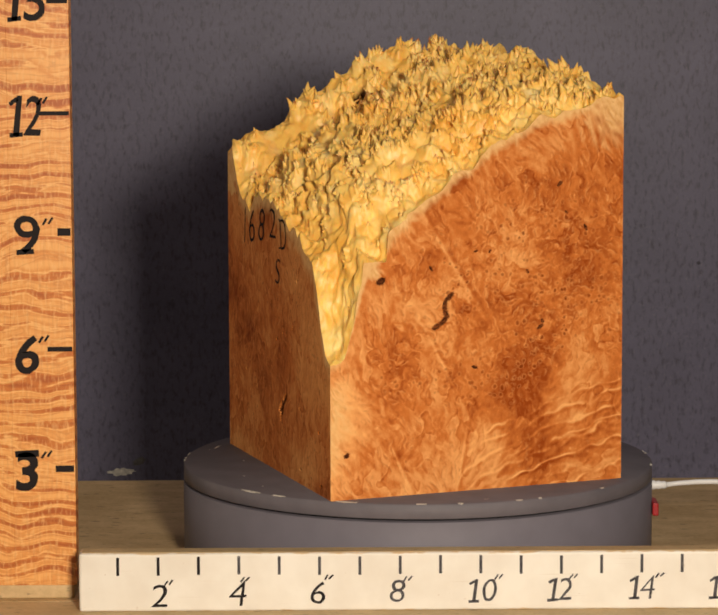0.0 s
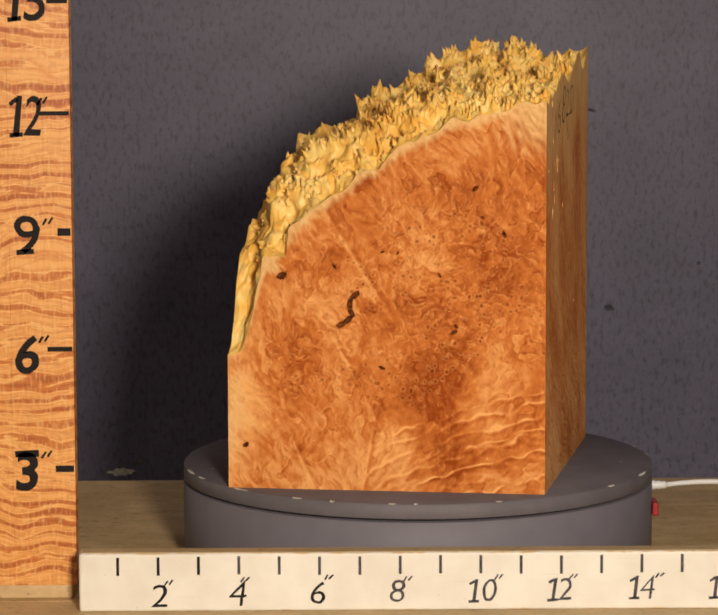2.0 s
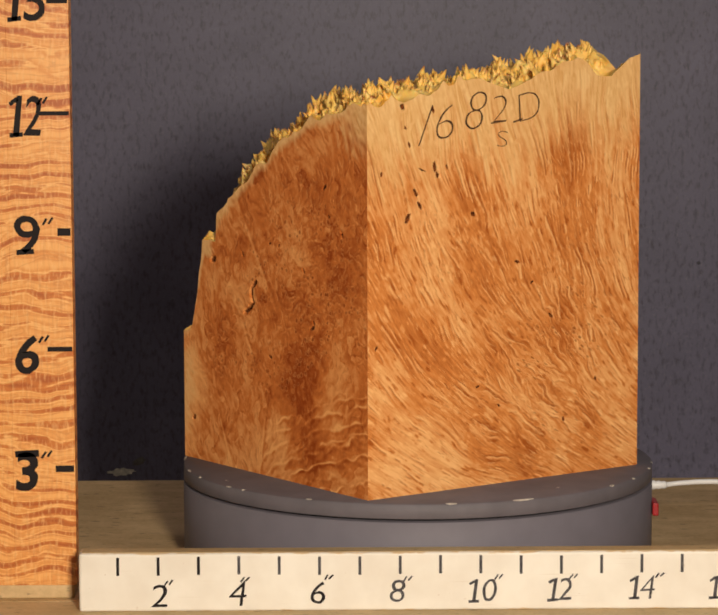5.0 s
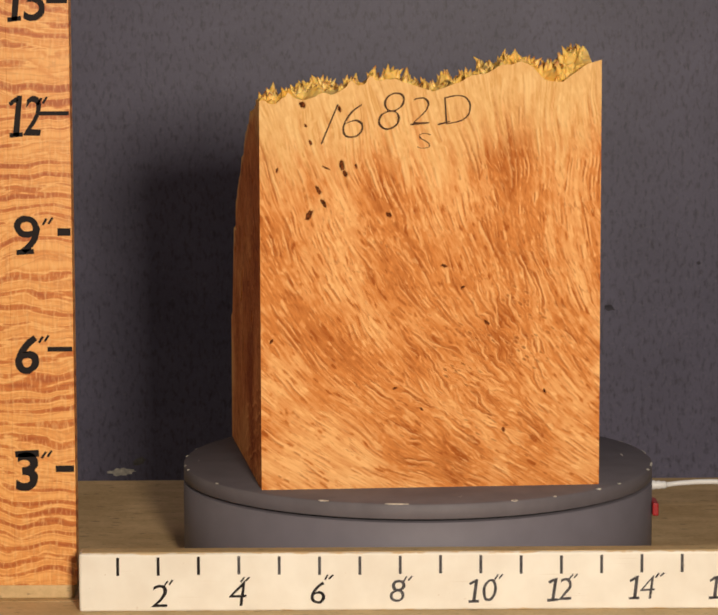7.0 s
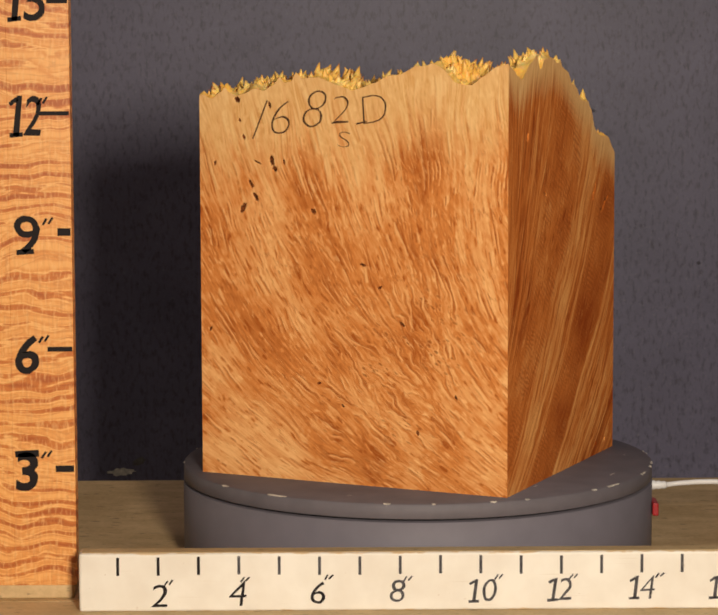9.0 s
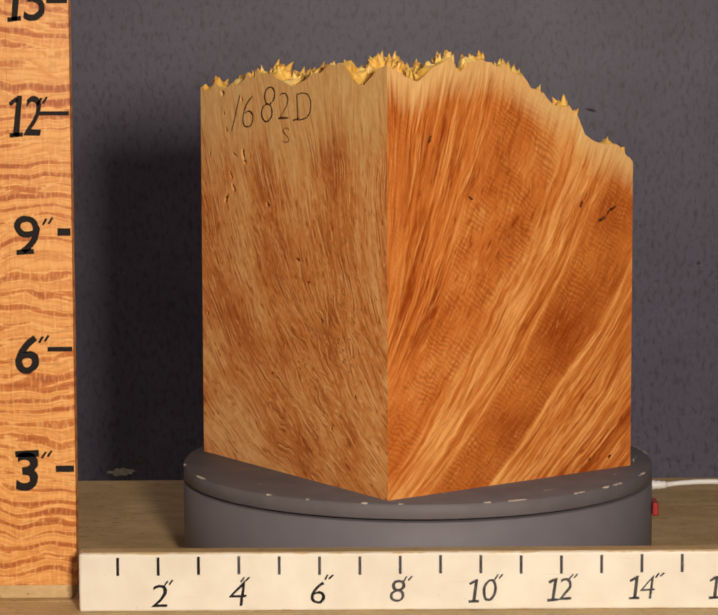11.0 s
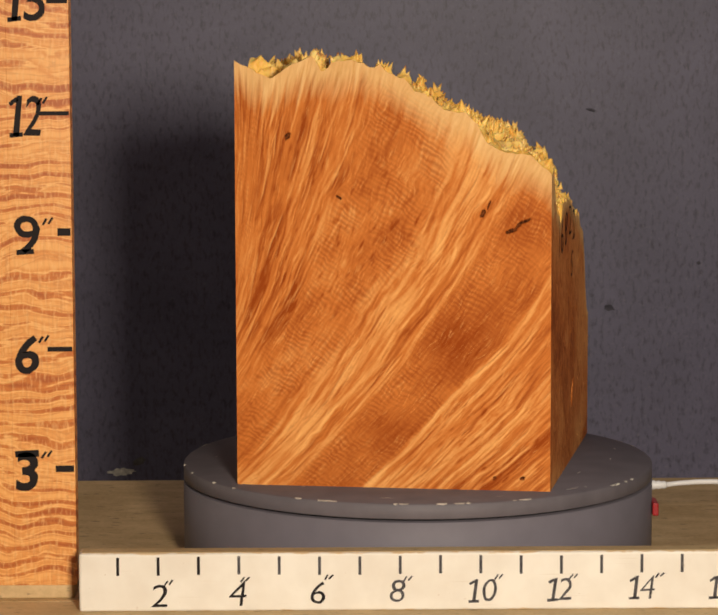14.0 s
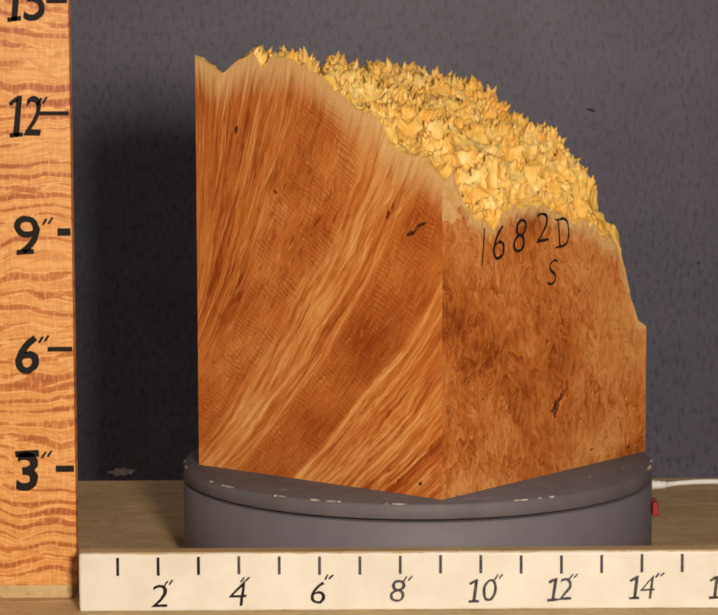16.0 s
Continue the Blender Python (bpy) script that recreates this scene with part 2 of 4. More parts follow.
def cream_paint():
    m = Nodes("cream_ruler_paint", 0.5)
    p = m.obj()
    n = m.noise(p, 30, 5)
    colour = m.ramp(n, (0.35, (0.76, 0.695, 0.60)), (0.65, (0.84, 0.79, 0.70)))
    spots = m.ramp(m.noise(p, 240, 3), (0.70, 0.0), (0.76, 1.0))
    colour = m.mix(m.math("MULTIPLY", spots, 0.5), colour, (0.45, 0.30, 0.17))
    # bare wood at the rubbed long edges, and thin scratches along the board
    height = m.node("ShaderNodeSeparateXYZ", 2, Vector=p)
    off = m.math("ABSOLUTE", m.math("SUBTRACT", height, 0.010))
    rub = m.math("ADD", off, m.math("MULTIPLY", m.math("SUBTRACT", m.noise(m.mapped(p, (60, 60, 260)), 1.0, 5, 0.65), 0.5), 0.0085))
    colour = m.mix(m.math("MULTIPLY", m.ramp(m.math("MULTIPLY", rub, 50), (0.900, 0.0), (0.935, 1.0)), 0.75), colour, (0.66, 0.44, 0.19))
    scratch = m.ramp(m.noise(m.mapped(p, (18, 1, 900)), 1.0, 3), (0.66, 0.0), (0.72, 1.0))
    colour = m.mix(m.math("MULTIPLY", scratch, 0.25), colour, (0.55, 0.42, 0.28))
    m.colour(colour)
    m.bump(m.noise(p, 500, 3), 0.08, 0.0004)
    return m.mat


SPIKY = spiky_wood()
WALL_PAINT = painted_wall()
BOARD_WOOD = worn_wood("olive_board_wood", (0.42, 0.272, 0.115), (0.64, 0.445, 0.225), 0.3)
LATH_WOOD = worn_wood("pale_lath_wood", (0.46, 0.30, 0.13), (0.66, 0.46, 0.23), 7.7)
# lighter bench wood: lamplight on the front is put into the colour
LIT_BENCH_WOOD = worn_wood("lit_tan_bench_wood", (0.50, 0.355, 0.175), (0.68, 0.50, 0.27), 2.3)
MAPLE = curly_maple()
CREAM = cream_paint()
RAW_EDGE = worn_wood("raw_ruler_edge", (0.45, 0.32, 0.15), (0.62, 0.46, 0.24), 5.1)
GREY_PLASTIC = plain("grey_turntable_paint", (0.165, 0.150, 0.176), 0.6, gloss=0.35, vary=0.05)
# the base's grey made darker: dim light on the disc's top, as colour
DISC_SHADED_PAINT = plain("shaded_disc_paint", (0.138, 0.122, 0.136), 0.6, gloss=0.35, vary=0.12, scale=45)
GAP_SHADE_BLACK = plain("gap_shade_black", (0.008, 0.008, 0.008), 0.7)
RED = plain("red_switch_plastic", (0.36, 0.010, 0.012), 0.4)
WHITE = plain("white_cable_plastic", (0.78, 0.77, 0.76), 0.4, vary=0.04)
INK = plain("black_marker_ink", (0.016, 0.012, 0.012), 0.6, gloss=0.12)
FADED_INK = plain("faded_marker_ink", (0.080, 0.074, 0.078), 0.7, vary=0.45, scale=220, gloss=0.12)
BROWN_INK = plain("brown_pencil", (0.085, 0.040, 0.020), 0.7, vary=0.3, scale=300, gloss=0.12)
CHIP = plain("bare_plaster", (0.62, 0.58, 0.50), 0.8, vary=0.35, scale=260)
CHIP_GREY = plain("rubbed_paint", (0.13, 0.12, 0.115), 0.8, vary=0.4, scale=200)
DENT = plain("dark_dent", (0.062, 0.056, 0.074), 0.8, vary=0.4, scale=200)
ROOM_PAINT = plain("room_paint", (0.18, 0.165, 0.15), 0.8)
FLOOR_PAINT = plain("floor_paint", (0.20, 0.18, 0.16), 0.7)


# ---- mesh helpers -------------------------------------------------------
def part(name, bm, material, parent=None, label=""):
    """Links a bmesh as one mesh object under a thing or a part."""
    me = bpy.data.meshes.new(name)
    bm.to_mesh(me)
    bm.free()
    me.materials.append(material)
    ob = new(name, me)
    if parent is not None:
        ob.parent = parent
    return tagged(ob, label)


def box(x0, x1, y0, y1, z0, z1, bevel=0.0, segments=2):
    bm = bmesh.new()
    bmesh.ops.create_cube(bm, size=1.0)
    for v in bm.verts:
        v.co = Vector(((x0 + x1) / 2 + v.co.x * (x1 - x0), (y0 + y1) / 2 + v.co.y * (y1 - y0), (z0 + z1) / 2 + v.co.z * (z1 - z0)))
    if bevel:
        bmesh.ops.bevel(bm, geom=bm.edges[:], offset=bevel, segments=segments, affect="EDGES", profile=0.5)
    return bm


def lathe(profile, steps=160):
    """A closed body of revolution about z from (radius, z) pairs, bottom axis to top axis."""
    bm = bmesh.new()
    rings = []
    for r, z in profile:
        if r < 1e-6:
            rings.append([bm.verts.new((0, 0, z))] * steps)
        else:
            rings.append([bm.verts.new((r * math.cos(2 * math.pi * k / steps), r * math.sin(2 * math.pi * k / steps), z)) for k in range(steps)])
    for a, b in zip(rings, rings[1:]):
        for k in range(steps):
            loop = [a[k], a[(k + 1) % steps], b[(k + 1) % steps], b[k]]
            seen = []
            for v in loop:
                if v not in seen:
                    seen.append(v)
            if len(seen) > 2:
                bm.faces.new(seen)
    for f in bm.faces:
        f.smooth = True
    return bm


def tube(points, radius, sides=12):
    bm = bmesh.new()
    rings = []
    pts = [Vector(p) for p in points]
    for i, p in enumerate(pts):
        way = (pts[min(i + 1, len(pts) - 1)] - pts[max(i - 1, 0)]).normalized()
        a = way.cross(Vector((0, 0, 1))).normalized()
        b = a.cross(way)
        r = radius[i] if isinstance(radius, (list, tuple)) else radius
        rings.append([bm.verts.new(p + r * (math.cos(2 * math.pi * k / sides) * a + math.sin(2 * math.pi * k / sides) * b)) for k in range(sides)])
    for a, b in zip(rings, rings[1:]):
        for k in range(sides):
            bm.faces.new((a[k], a[(k + 1) % sides], b[(k + 1) % sides], b[k])).smooth = True
    bm.faces.new(rings[0][::-1])
    bm.faces.new(rings[-1])
    return bm


def glyphs(letters, weight=0.0, thick=0.0002, wobble=0.0005):
    """A flat mesh in the x-z plane, facing -y: (letter, middle x, middle z, width, height, turn, lean) each, hand-set one by one."""
    bm = bmesh.new()
    for text, x, z, width, height, turn, lean in letters:
        curve = bpy.data.curves.new("letters", "FONT")
        curve.body, curve.size, curve.offset = text, 1.0, weight
        curve.resolution_u = 5
        ob = bpy.data.objects.new("letters", curve)
        me = bpy.data.meshes.new_from_object(ob)
        xs, ys = [v.co.x for v in me.vertices], [v.co.y for v in me.vertices]
        w, h = max(xs) - min(xs), max(ys) - min(ys)
        me.transform(Matrix.Translation((-(max(xs) + min(xs)) / 2, -(max(ys) + min(ys)) / 2, 0)))
        m = pose(x, -thick, z, 90, 0, 0) @ pose(0, 0, 0, 0, 0, turn) @ Matrix(((width / w, lean * height / h, 0, 0), (0, height / h, 0, 0), (0, 0, 1, 0), (0, 0, 0, 1)))
        me.transform(m)
        for q in me.vertices:
            shake = noise.noise_vector(Vector((q.co.x * 260, x * 900, q.co.z * 260)))
            q.co.x, q.co.z = q.co.x + shake.x * wobble, q.co.z + shake.z * wobble
        bm.from_mesh(me)
        bpy.data.meshes.remove(me)
        bpy.data.objects.remove(ob)
        bpy.data.curves.remove(curve)
    return bm


def blot(x, z, rx, rz, turn, seed, y=-0.0003):
    """An uneven flat patch in the x-z plane."""
    rnd = random.Random(seed)
    bm = bmesh.new()
    ring = []
    for k in range(26):
        a = 2 * math.pi * k / 26
        r = 0.72 + 0.45 * rnd.random()
        px, pz = rx * r * math.cos(a), rz * r * math.sin(a)
        c, s = math.cos(radians(turn)), math.sin(radians(turn))
        ring.append(bm.verts.new((x + c * px - s * pz, y, z + s * px + c * pz)))
    bm.faces.new(ring)
    bmesh.ops.recalc_face_normals(bm, faces=bm.faces[:])
    return bm


# ---- room ---------------------------------------------------------------
def room():
    wall = part("wall_north", box(-2.0, 2.0, WALL_Y, WALL_Y + 0.08, -0.85, 1.9), WALL_PAINT)
    tagged(wall, "dark grey painted wall, scuffed, with a few chips", "wall", kind="structure")
    for name, b, label in (
            ("wall_west", box(-2.08, -2.0, -3.2, WALL_Y + 0.08, -0.85, 1.9), "plain light grey side wall"),
            ("wall_east", box(2.0, 2.08, -3.2, WALL_Y + 0.08, -0.85, 1.9), "plain light grey side wall"),
            ("wall_south", box(-2.08, 2.08, -3.28, -3.2, -0.85, 1.9), "plain light grey wall behind the camera")):
        tagged(part(name, b, ROOM_PAINT), label, "wall", kind="structure")
    tagged(part("ceiling", box(-2.08, 2.08, -3.28, WALL_Y + 0.08, 1.9, 1.98), ROOM_PAINT), "plain light grey ceiling", "ceiling", kind="structure")
    tagged(part("floor", box(-2.08, 2.08, -3.28, WALL_Y + 0.08, -0.93, -0.85), FLOOR_PAINT), "plain brown-grey painted floor", "floor", kind="structure")
    # chips and dents in the paint: x, z, half sizes, turn
    for x, z, rx, rz, turn, mat_, label in (
            (-0.2692, -0.1448, 0.0131, 0.0040, 2, CHIP, "pale chip in the paint"),
            (-0.2516, -0.1341, 0.0069, 0.0038, 20, CHIP_GREY, "rubbed grey mark"),
            (0.2237, 0.0207, 0.0053, 0.0033, -10, DENT, "small dark dent"),
            (0.2039, 0.2202, 0.0051, 0.0015, -15, DENT, "small dark scratch"),
            (0.3134, 0.0657, 0.0023, 0.0018, 0, DENT, "small dark dent")):
        b = blot(x, z, rx, rz, turn, int(1e5 * (x + 1)), WALL_Y - 0.0004)
        part("paint_chip", b, mat_, wall, label)


def bench():
    top = tagged(new("workbench"), "tan wooden workbench with a worn, dirty top", "workbench")
    # front plank takes the lamplit tone; the split between planks is added
    part("plank", box(-1.0, 1.0, -0.75, SEAM_Y - 0.0005, BENCH_Z - 0.05, BENCH_Z, 0.001), LIT_BENCH_WOOD, top, "tan front plank, lightened for the lamplight on it")
    part("plank", box(-1.0, 1.0, SEAM_Y + 0.0005, BENCH_BACK, BENCH_Z - 0.05, BENCH_Z, 0.001), BOARD_WOOD, top, "dirty olive-brown rear plank")
    for x in (-0.93, 0.93):
        for y in (-0.68, 0.19):
            part("leg", box(x - 0.04, x + 0.04, y - 0.04, y + 0.04, -0.85, BENCH_Z - 0.05, 0.003), LIT_BENCH_WOOD, top)
    lath = part("wooden_lath", box(-0.62, -0.2262, LATH_FRONT, LATH_FRONT + 0.034, BENCH_Z, LATH_TOP, 0.0007), LATH_WOOD)
    tagged(lath, "thin tan wooden lath lying on the workbench", "lath")


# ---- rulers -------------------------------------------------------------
VIEW_SCALE = 1.01556          # both rulers are scaled about the camera's eye to fit its view



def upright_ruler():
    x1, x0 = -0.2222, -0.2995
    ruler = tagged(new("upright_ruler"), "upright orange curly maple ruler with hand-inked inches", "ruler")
    ruler.matrix_world = pose(0.00101, LATH_FRONT - 0.0005, LATH_TOP) @ Matrix.Scale(VIEW_SCALE, 4)
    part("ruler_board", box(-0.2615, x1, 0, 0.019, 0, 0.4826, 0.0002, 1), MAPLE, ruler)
    part("edge_strip", box(x0, -0.2615, 0.0001, 0.0187, 0, 0.4826), MAPLE, ruler, "glued-on maple edge strip")
    mark = lambda z, w, h: part("tick_mark", box(x1 - w - 0.0007, x1 - 0.0007, -0.00025, 0.0002, z - h / 2, z + h / 2, 0.0), INK, ruler)
    for z, w, h in ((0.0752, 0.0116, 0.0042), (0.1518, 0.0156, 0.0030), (0.2260, 0.0082, 0.0048), (0.3005, 0.0186, 0.0026), (0.3702, 0.0130, 0.0026)):
        mark(z, w, h)
    numerals = (
        ((("3", -0.2525, 0.0735, 0.0140, 0.0250, 0, 0.05), ("-", -0.2525, 0.0850, 0.0150, 0.0040, 3, 0.0)), 0.030),
        ((("6", -0.2508, 0.1485, 0.0150, 0.0250, 0, 0.12),), 0.022),
        ((("9", -0.2500, 0.2245, 0.0160, 0.0240, 0, -0.06), ("-", -0.2515, 0.2136, 0.0110, 0.0032, 3, 0.0)), 0.010),
        ((("1", -0.2548, 0.2990, 0.0036, 0.0250, 0, 0.10), ("-", -0.2572, 0.3080, 0.0060, 0.0028, 38, 0.0), ("-", -0.2558, 0.2872, 0.0085, 0.0030, 4, 0.0),
          ("2", -0.2449, 0.2992, 0.0105, 0.0250, 0, 0.10)), 0.010),
        ((("1", -0.2548, 0.3710, 0.0036, 0.0250, 0, 0.10), ("-", -0.2572, 0.3800, 0.0060, 0.0028, 38, 0.0), ("-", -0.2558, 0.3592, 0.0085, 0.0030, 4, 0.0),
          ("5", -0.2430, 0.3705, 0.0130, 0.0250, 0, 0.05)), 0.012))
    for letters, weight in numerals:
        part("numeral", glyphs(letters, weight), INK, ruler)
    for x, z in ((-0.2400, 0.0845), (-0.2408, 0.1582), (-0.2372, 0.2328), (-0.2393, 0.3083)):
        part("inch_mark", glyphs([("-", x - 0.0018, z - 0.0004, 0.0050, 0.0015, 58, 0.0), ("-", x + 0.0018, z + 0.0004, 0.0050, 0.0015, 58, 0.0)]), INK, ruler)


def flat_ruler():
    x0, z0, z1 = -0.2178, -0.0085, 0.0285
    ruler = tagged(new("cream_ruler"), "cream painted wooden ruler with worn hand-inked inches", "ruler")
    ruler.matrix_world = pose(0.00101, -0.1816, BENCH_Z + 0.0085 * VIEW_SCALE) @ Matrix.Scale(VIEW_SCALE, 4)
    bm = box(x0, x0 + 0.47, 0, 0.016, z0, z1, 0.0016, 3)
    part("ruler_board", bm, CREAM, ruler)
    part("top_edge", box(x0 + 0.002, x0 + 0.468, 0.0020, 0.0145, z1 - 0.0004, z1 + 0.0003), RAW_EDGE, ruler, "bare wooden top edge")
    across = lambda px: -0.1935 + (px - 257) * 0.00028585
    up = lambda py: 0.0021 + (1300 - py) * 0.000289
    for k in range(1, 19):
        x = -0.1935 + (k - 1) * 0.02517
        lean = 0.0003 * math.sin(k * 5.1)
        tick = box(x - 0.0009, x + 0.0009, -0.00025, 0.0002, z1 - 0.0138 + lean, z1 - 0.0022 + lean)
        part("tick_mark", tick, INK if k < 4 else FADED_INK, ruler)
    w, h = 0.0096, 0.0142
    rows = ((("2", 349, 1302, 1.08, 1.0),), (("4", 519, 1297, 1.12, 1.12),), (("6", 695, 1297, 0.98, 0.98),), (("8", 868, 1293, 0.95, 1.0),),
            (("1", 1038, 1293, 0.21, 1.0), ("0", 1069, 1293, 0.92, 1.0)), (("1", 1211, 1291, 0.21, 1.0), ("2", 1236, 1291, 0.90, 1.0)),
            (("1", 1389, 1288, 0.21, 1.0), ("4", 1415, 1288, 1.0, 1.05)), (("1", 1564, 1288, 0.21, 1.0), ("6", 1588, 1288, 0.9, 1.0)))
    for k, letters in enumerate(rows):
        ink = INK if k < 3 else FADED_INK
        # the hand-drawn ones have a flag and a foot
        serifs = [stroke for c, px, py, a, b in letters if c == "1" for stroke in (
            ("-", across(px - 7), up(py - 17), 0.0040, 0.0017, 32, 0.0), ("-", across(px - 4), up(py + 24), 0.0066, 0.0018, 3, 0.0))]
        heavy = -0.012 if "4" in [c[0] for c in letters] else -0.004
        part("numeral", glyphs([(c, across(px), up(py), w * a, h * b, 0, 0.13) for c, px, py, a, b in letters] + serifs, heavy), ink, ruler)
    for k, (px, py) in enumerate(((367, 1274), (534, 1267), (717, 1263), (889, 1267), (1088, 1264), (1252, 1264), (1441, 1262))):
        ink = INK if k < 3 else FADED_INK
        x, z = across(px), up(py)
        part("inch_mark", glyphs([("-", x - 0.0014, z, 0.0038, 0.0011, 55, 0.0), ("-", x + 0.0016, z + 0.0004, 0.0038, 0.0011, 50, 0.0)]), ink, ruler)


# ---- turntable ----------------------------------------------------------
def turntable():
    table = tagged(new("turntable"), "grey motorised display turntable, chipped at the rim", "turntable")
    r, top = DISC_RADIUS, DISC_TOP
    seam = 0.0104
    part("base", lathe([(0, BENCH_Z), (r - 0.001, BENCH_Z), (r, BENCH_Z + 0.001), (r, top - seam - 0.0020), (r - 0.0004, top - seam - 0.0017), (r - 0.009, top - seam - 0.0017), (0, top - seam - 0.0017)]), GREY_PLASTIC, table)
    # black ring added inside the seam, in place of its shade
    part("gap_shade_ring", lathe([(0, top - seam - 0.0016), (r - 0.0065, top - seam - 0.0016), (r - 0.0065, top - seam + 0.0005), (0, top - seam + 0.0005)]), GAP_SHADE_BLACK, table, "black ring standing in for shade in the gap under the disc")
    disc = part("disc", lathe([(0, top - seam + 0.0004), (r - 0.0005, top - seam + 0.0004), (r - 0.0002, top - seam + 0.0007), (r - 0.0002, top - 0.0009), (r - 0.0011, top), (0, top)]), DISC_SHADED_PAINT, table, "turning grey disc with a chipped rim")
    return table, disc


def rim_chips(disc):
    rnd = random.Random(7)
    for k in range(46):
        a = rnd.uniform(0, 2 * math.pi)
        n = rnd.uniform(0.002, 0.007) if k > 6 else rnd.uniform(0.008, 0.02)
        w = rnd.uniform(0.0004, 0.0010)
        on_top = k % 3 == 2
        bm = bmesh.new()
        rows = []
        steps = 6
        rr = DISC_RADIUS - (rnd.uniform(0.006, 0.05) if on_top else 0.0010)
        for i in range(steps + 1):
            b = a + (i / steps - 0.5) * n / rr
            e = w * (0.35 + math.sin(math.pi * i / steps)) * rnd.uniform(0.5, 1.0)
            c, s = math.cos(b), math.sin(b)
            e *= 0.6
            if on_top:
                rows.append((bm.verts.new(((rr - e) * c, (rr - e) * s, DISC_TOP + 0.0002)), bm.verts.new(((rr + e) * c, (rr + e) * s, DISC_TOP + 0.0002))))
            else:
                rows.append((bm.verts.new(((rr - e) * c, (rr - e) * s, DISC_TOP + 0.0002)), bm.verts.new(((rr + 0.0011) * c, (rr + 0.0011) * s, DISC_TOP - e * 1.2))))
        for p, q in zip(rows, rows[1:]):
            bm.faces.new((p[0], q[0], q[1], p[1]))
        bmesh.ops.recalc_face_normals(bm, faces=bm.faces[:])
        part("paint_chip", bm, CHIP, disc)


def switch_and_cable(table):
    part("switch", box(0.1590, 0.1632, -0.034, -0.012, 0.0150, 0.0238, 0.0008), RED, table, "small red rocker switch")
    x, z = 0.1605, 0.0243
    collar = [(x + 0.0019 * i, 0.030, z) for i in range(9)]
    radii = [0.0036, 0.0036, 0.0029, 0.0035, 0.0027, 0.0033, 0.0025, 0.0029, 0.0019]
    part("strain_relief", tube(collar, radii, 16), WHITE, table, "ribbed white cable collar")
    pts = []
    for i in range(40):
        s = i / 39
        pts.append((x + 0.013 + 0.45 * s, 0.030 + 0.02 * math.sin(3 * s), z + 0.0015 * math.sin(s * 26) * (1 - s) - 0.0376 * max(0.0, (s - 0.15) / 0.85) ** 1.5))
    part("cable", tube(pts, 0.0018, 12), WHITE, table, "thin white cable")


# ---- the burl block -----------------------------------------------------
# heights of the natural surface where the four cut faces meet it: (share of the way, metres)
EDGE_A = ((0, 0.086), (0.046, 0.0905), (0.082, 0.116), (0.092, 0.131), (0.105, 0.139), (0.112, 0.152), (0.188, 0.154), (0.195, 0.173), (0.21, 0.176), (0.253, 0.179), (0.26, 0.184), (0.311, 0.191), (0.368, 0.198),
          (0.439, 0.2095), (0.482, 0.2125), (0.51, 0.220), (0.567, 0.227), (0.63, 0.2315), (0.652, 0.2345), (0.695, 0.242), (0.717, 0.246), (0.76, 0.242), (0.793, 0.2475), (0.906, 0.2505), (0.935, 0.254), (1, 0.254))
EDGE_B = ((0, 0.254), (0.10, 0.257), (0.178, 0.261), (0.311, 0.266), (0.391, 0.270), (0.445, 0.2645), (0.505, 0.2595), (0.578, 0.2650), (0.659, 0.2701), (0.766, 0.2764), (0.80, 0.2720), (0.833, 0.2639), (0.887, 0.2615), (0.927, 0.2667), (0.96, 0.274), (1, 0.2785))
EDGE_D = ((0, 0.2785), (0.035, 0.2720), (0.072, 0.2648), (0.117, 0.2643), (0.15, 0.269), (0.186, 0.2755), (0.246, 0.2772), (0.276, 0.2713), (0.32, 0.276), (0.366, 0.2800), (0.44, 0.2747), (0.529, 0.269), (0.573, 0.2603), (0.662, 0.2502), (0.764, 0.2417), (0.794, 0.2290), (0.838, 0.2228), (0.939, 0.2188), (0.985, 0.213), (1, 0.2090))
EDGE_E = ((0, 0.209), (0.049, 0.2070), (0.08, 0.196), (0.111, 0.186), (0.175, 0.1775), (0.239, 0.1723), (0.324, 0.184), (0.456, 0.1818), (0.614, 0.1698), (0.73, 0.1614), (0.836, 0.1515), (0.884, 0.1332), (0.91, 0.1136), (0.959, 0.0933), (1, 0.086))
GRID = 440
BULGE = -0.009


def along(edge, t):
    return np.interp(t, [p[0] for p in edge], [p[1] for p in edge])


def eased(values, width):
    """Smooths a profile, keeping its ends."""
    k = np.hanning(2 * width + 3)[1:-1]
    k /= k.sum()
    line = np.linspace(values[0], values[-1], len(values))
    d = values - line
    padded = np.concatenate([-d[width:0:-1], d, -d[-2:-width - 2:-1]])
    return line + np.convolve(padded, k, "valid")


def footprint(u, v):
    c1, c2, c3, c4 = (np.array(c) for c in (C1, C2, C3, C4))
    u, v = u[..., None], v[..., None]
    return (1 - u) * (1 - v) * c1 + u * (1 - v) * c2 + u * v * c3 + (1 - u) * v * c4


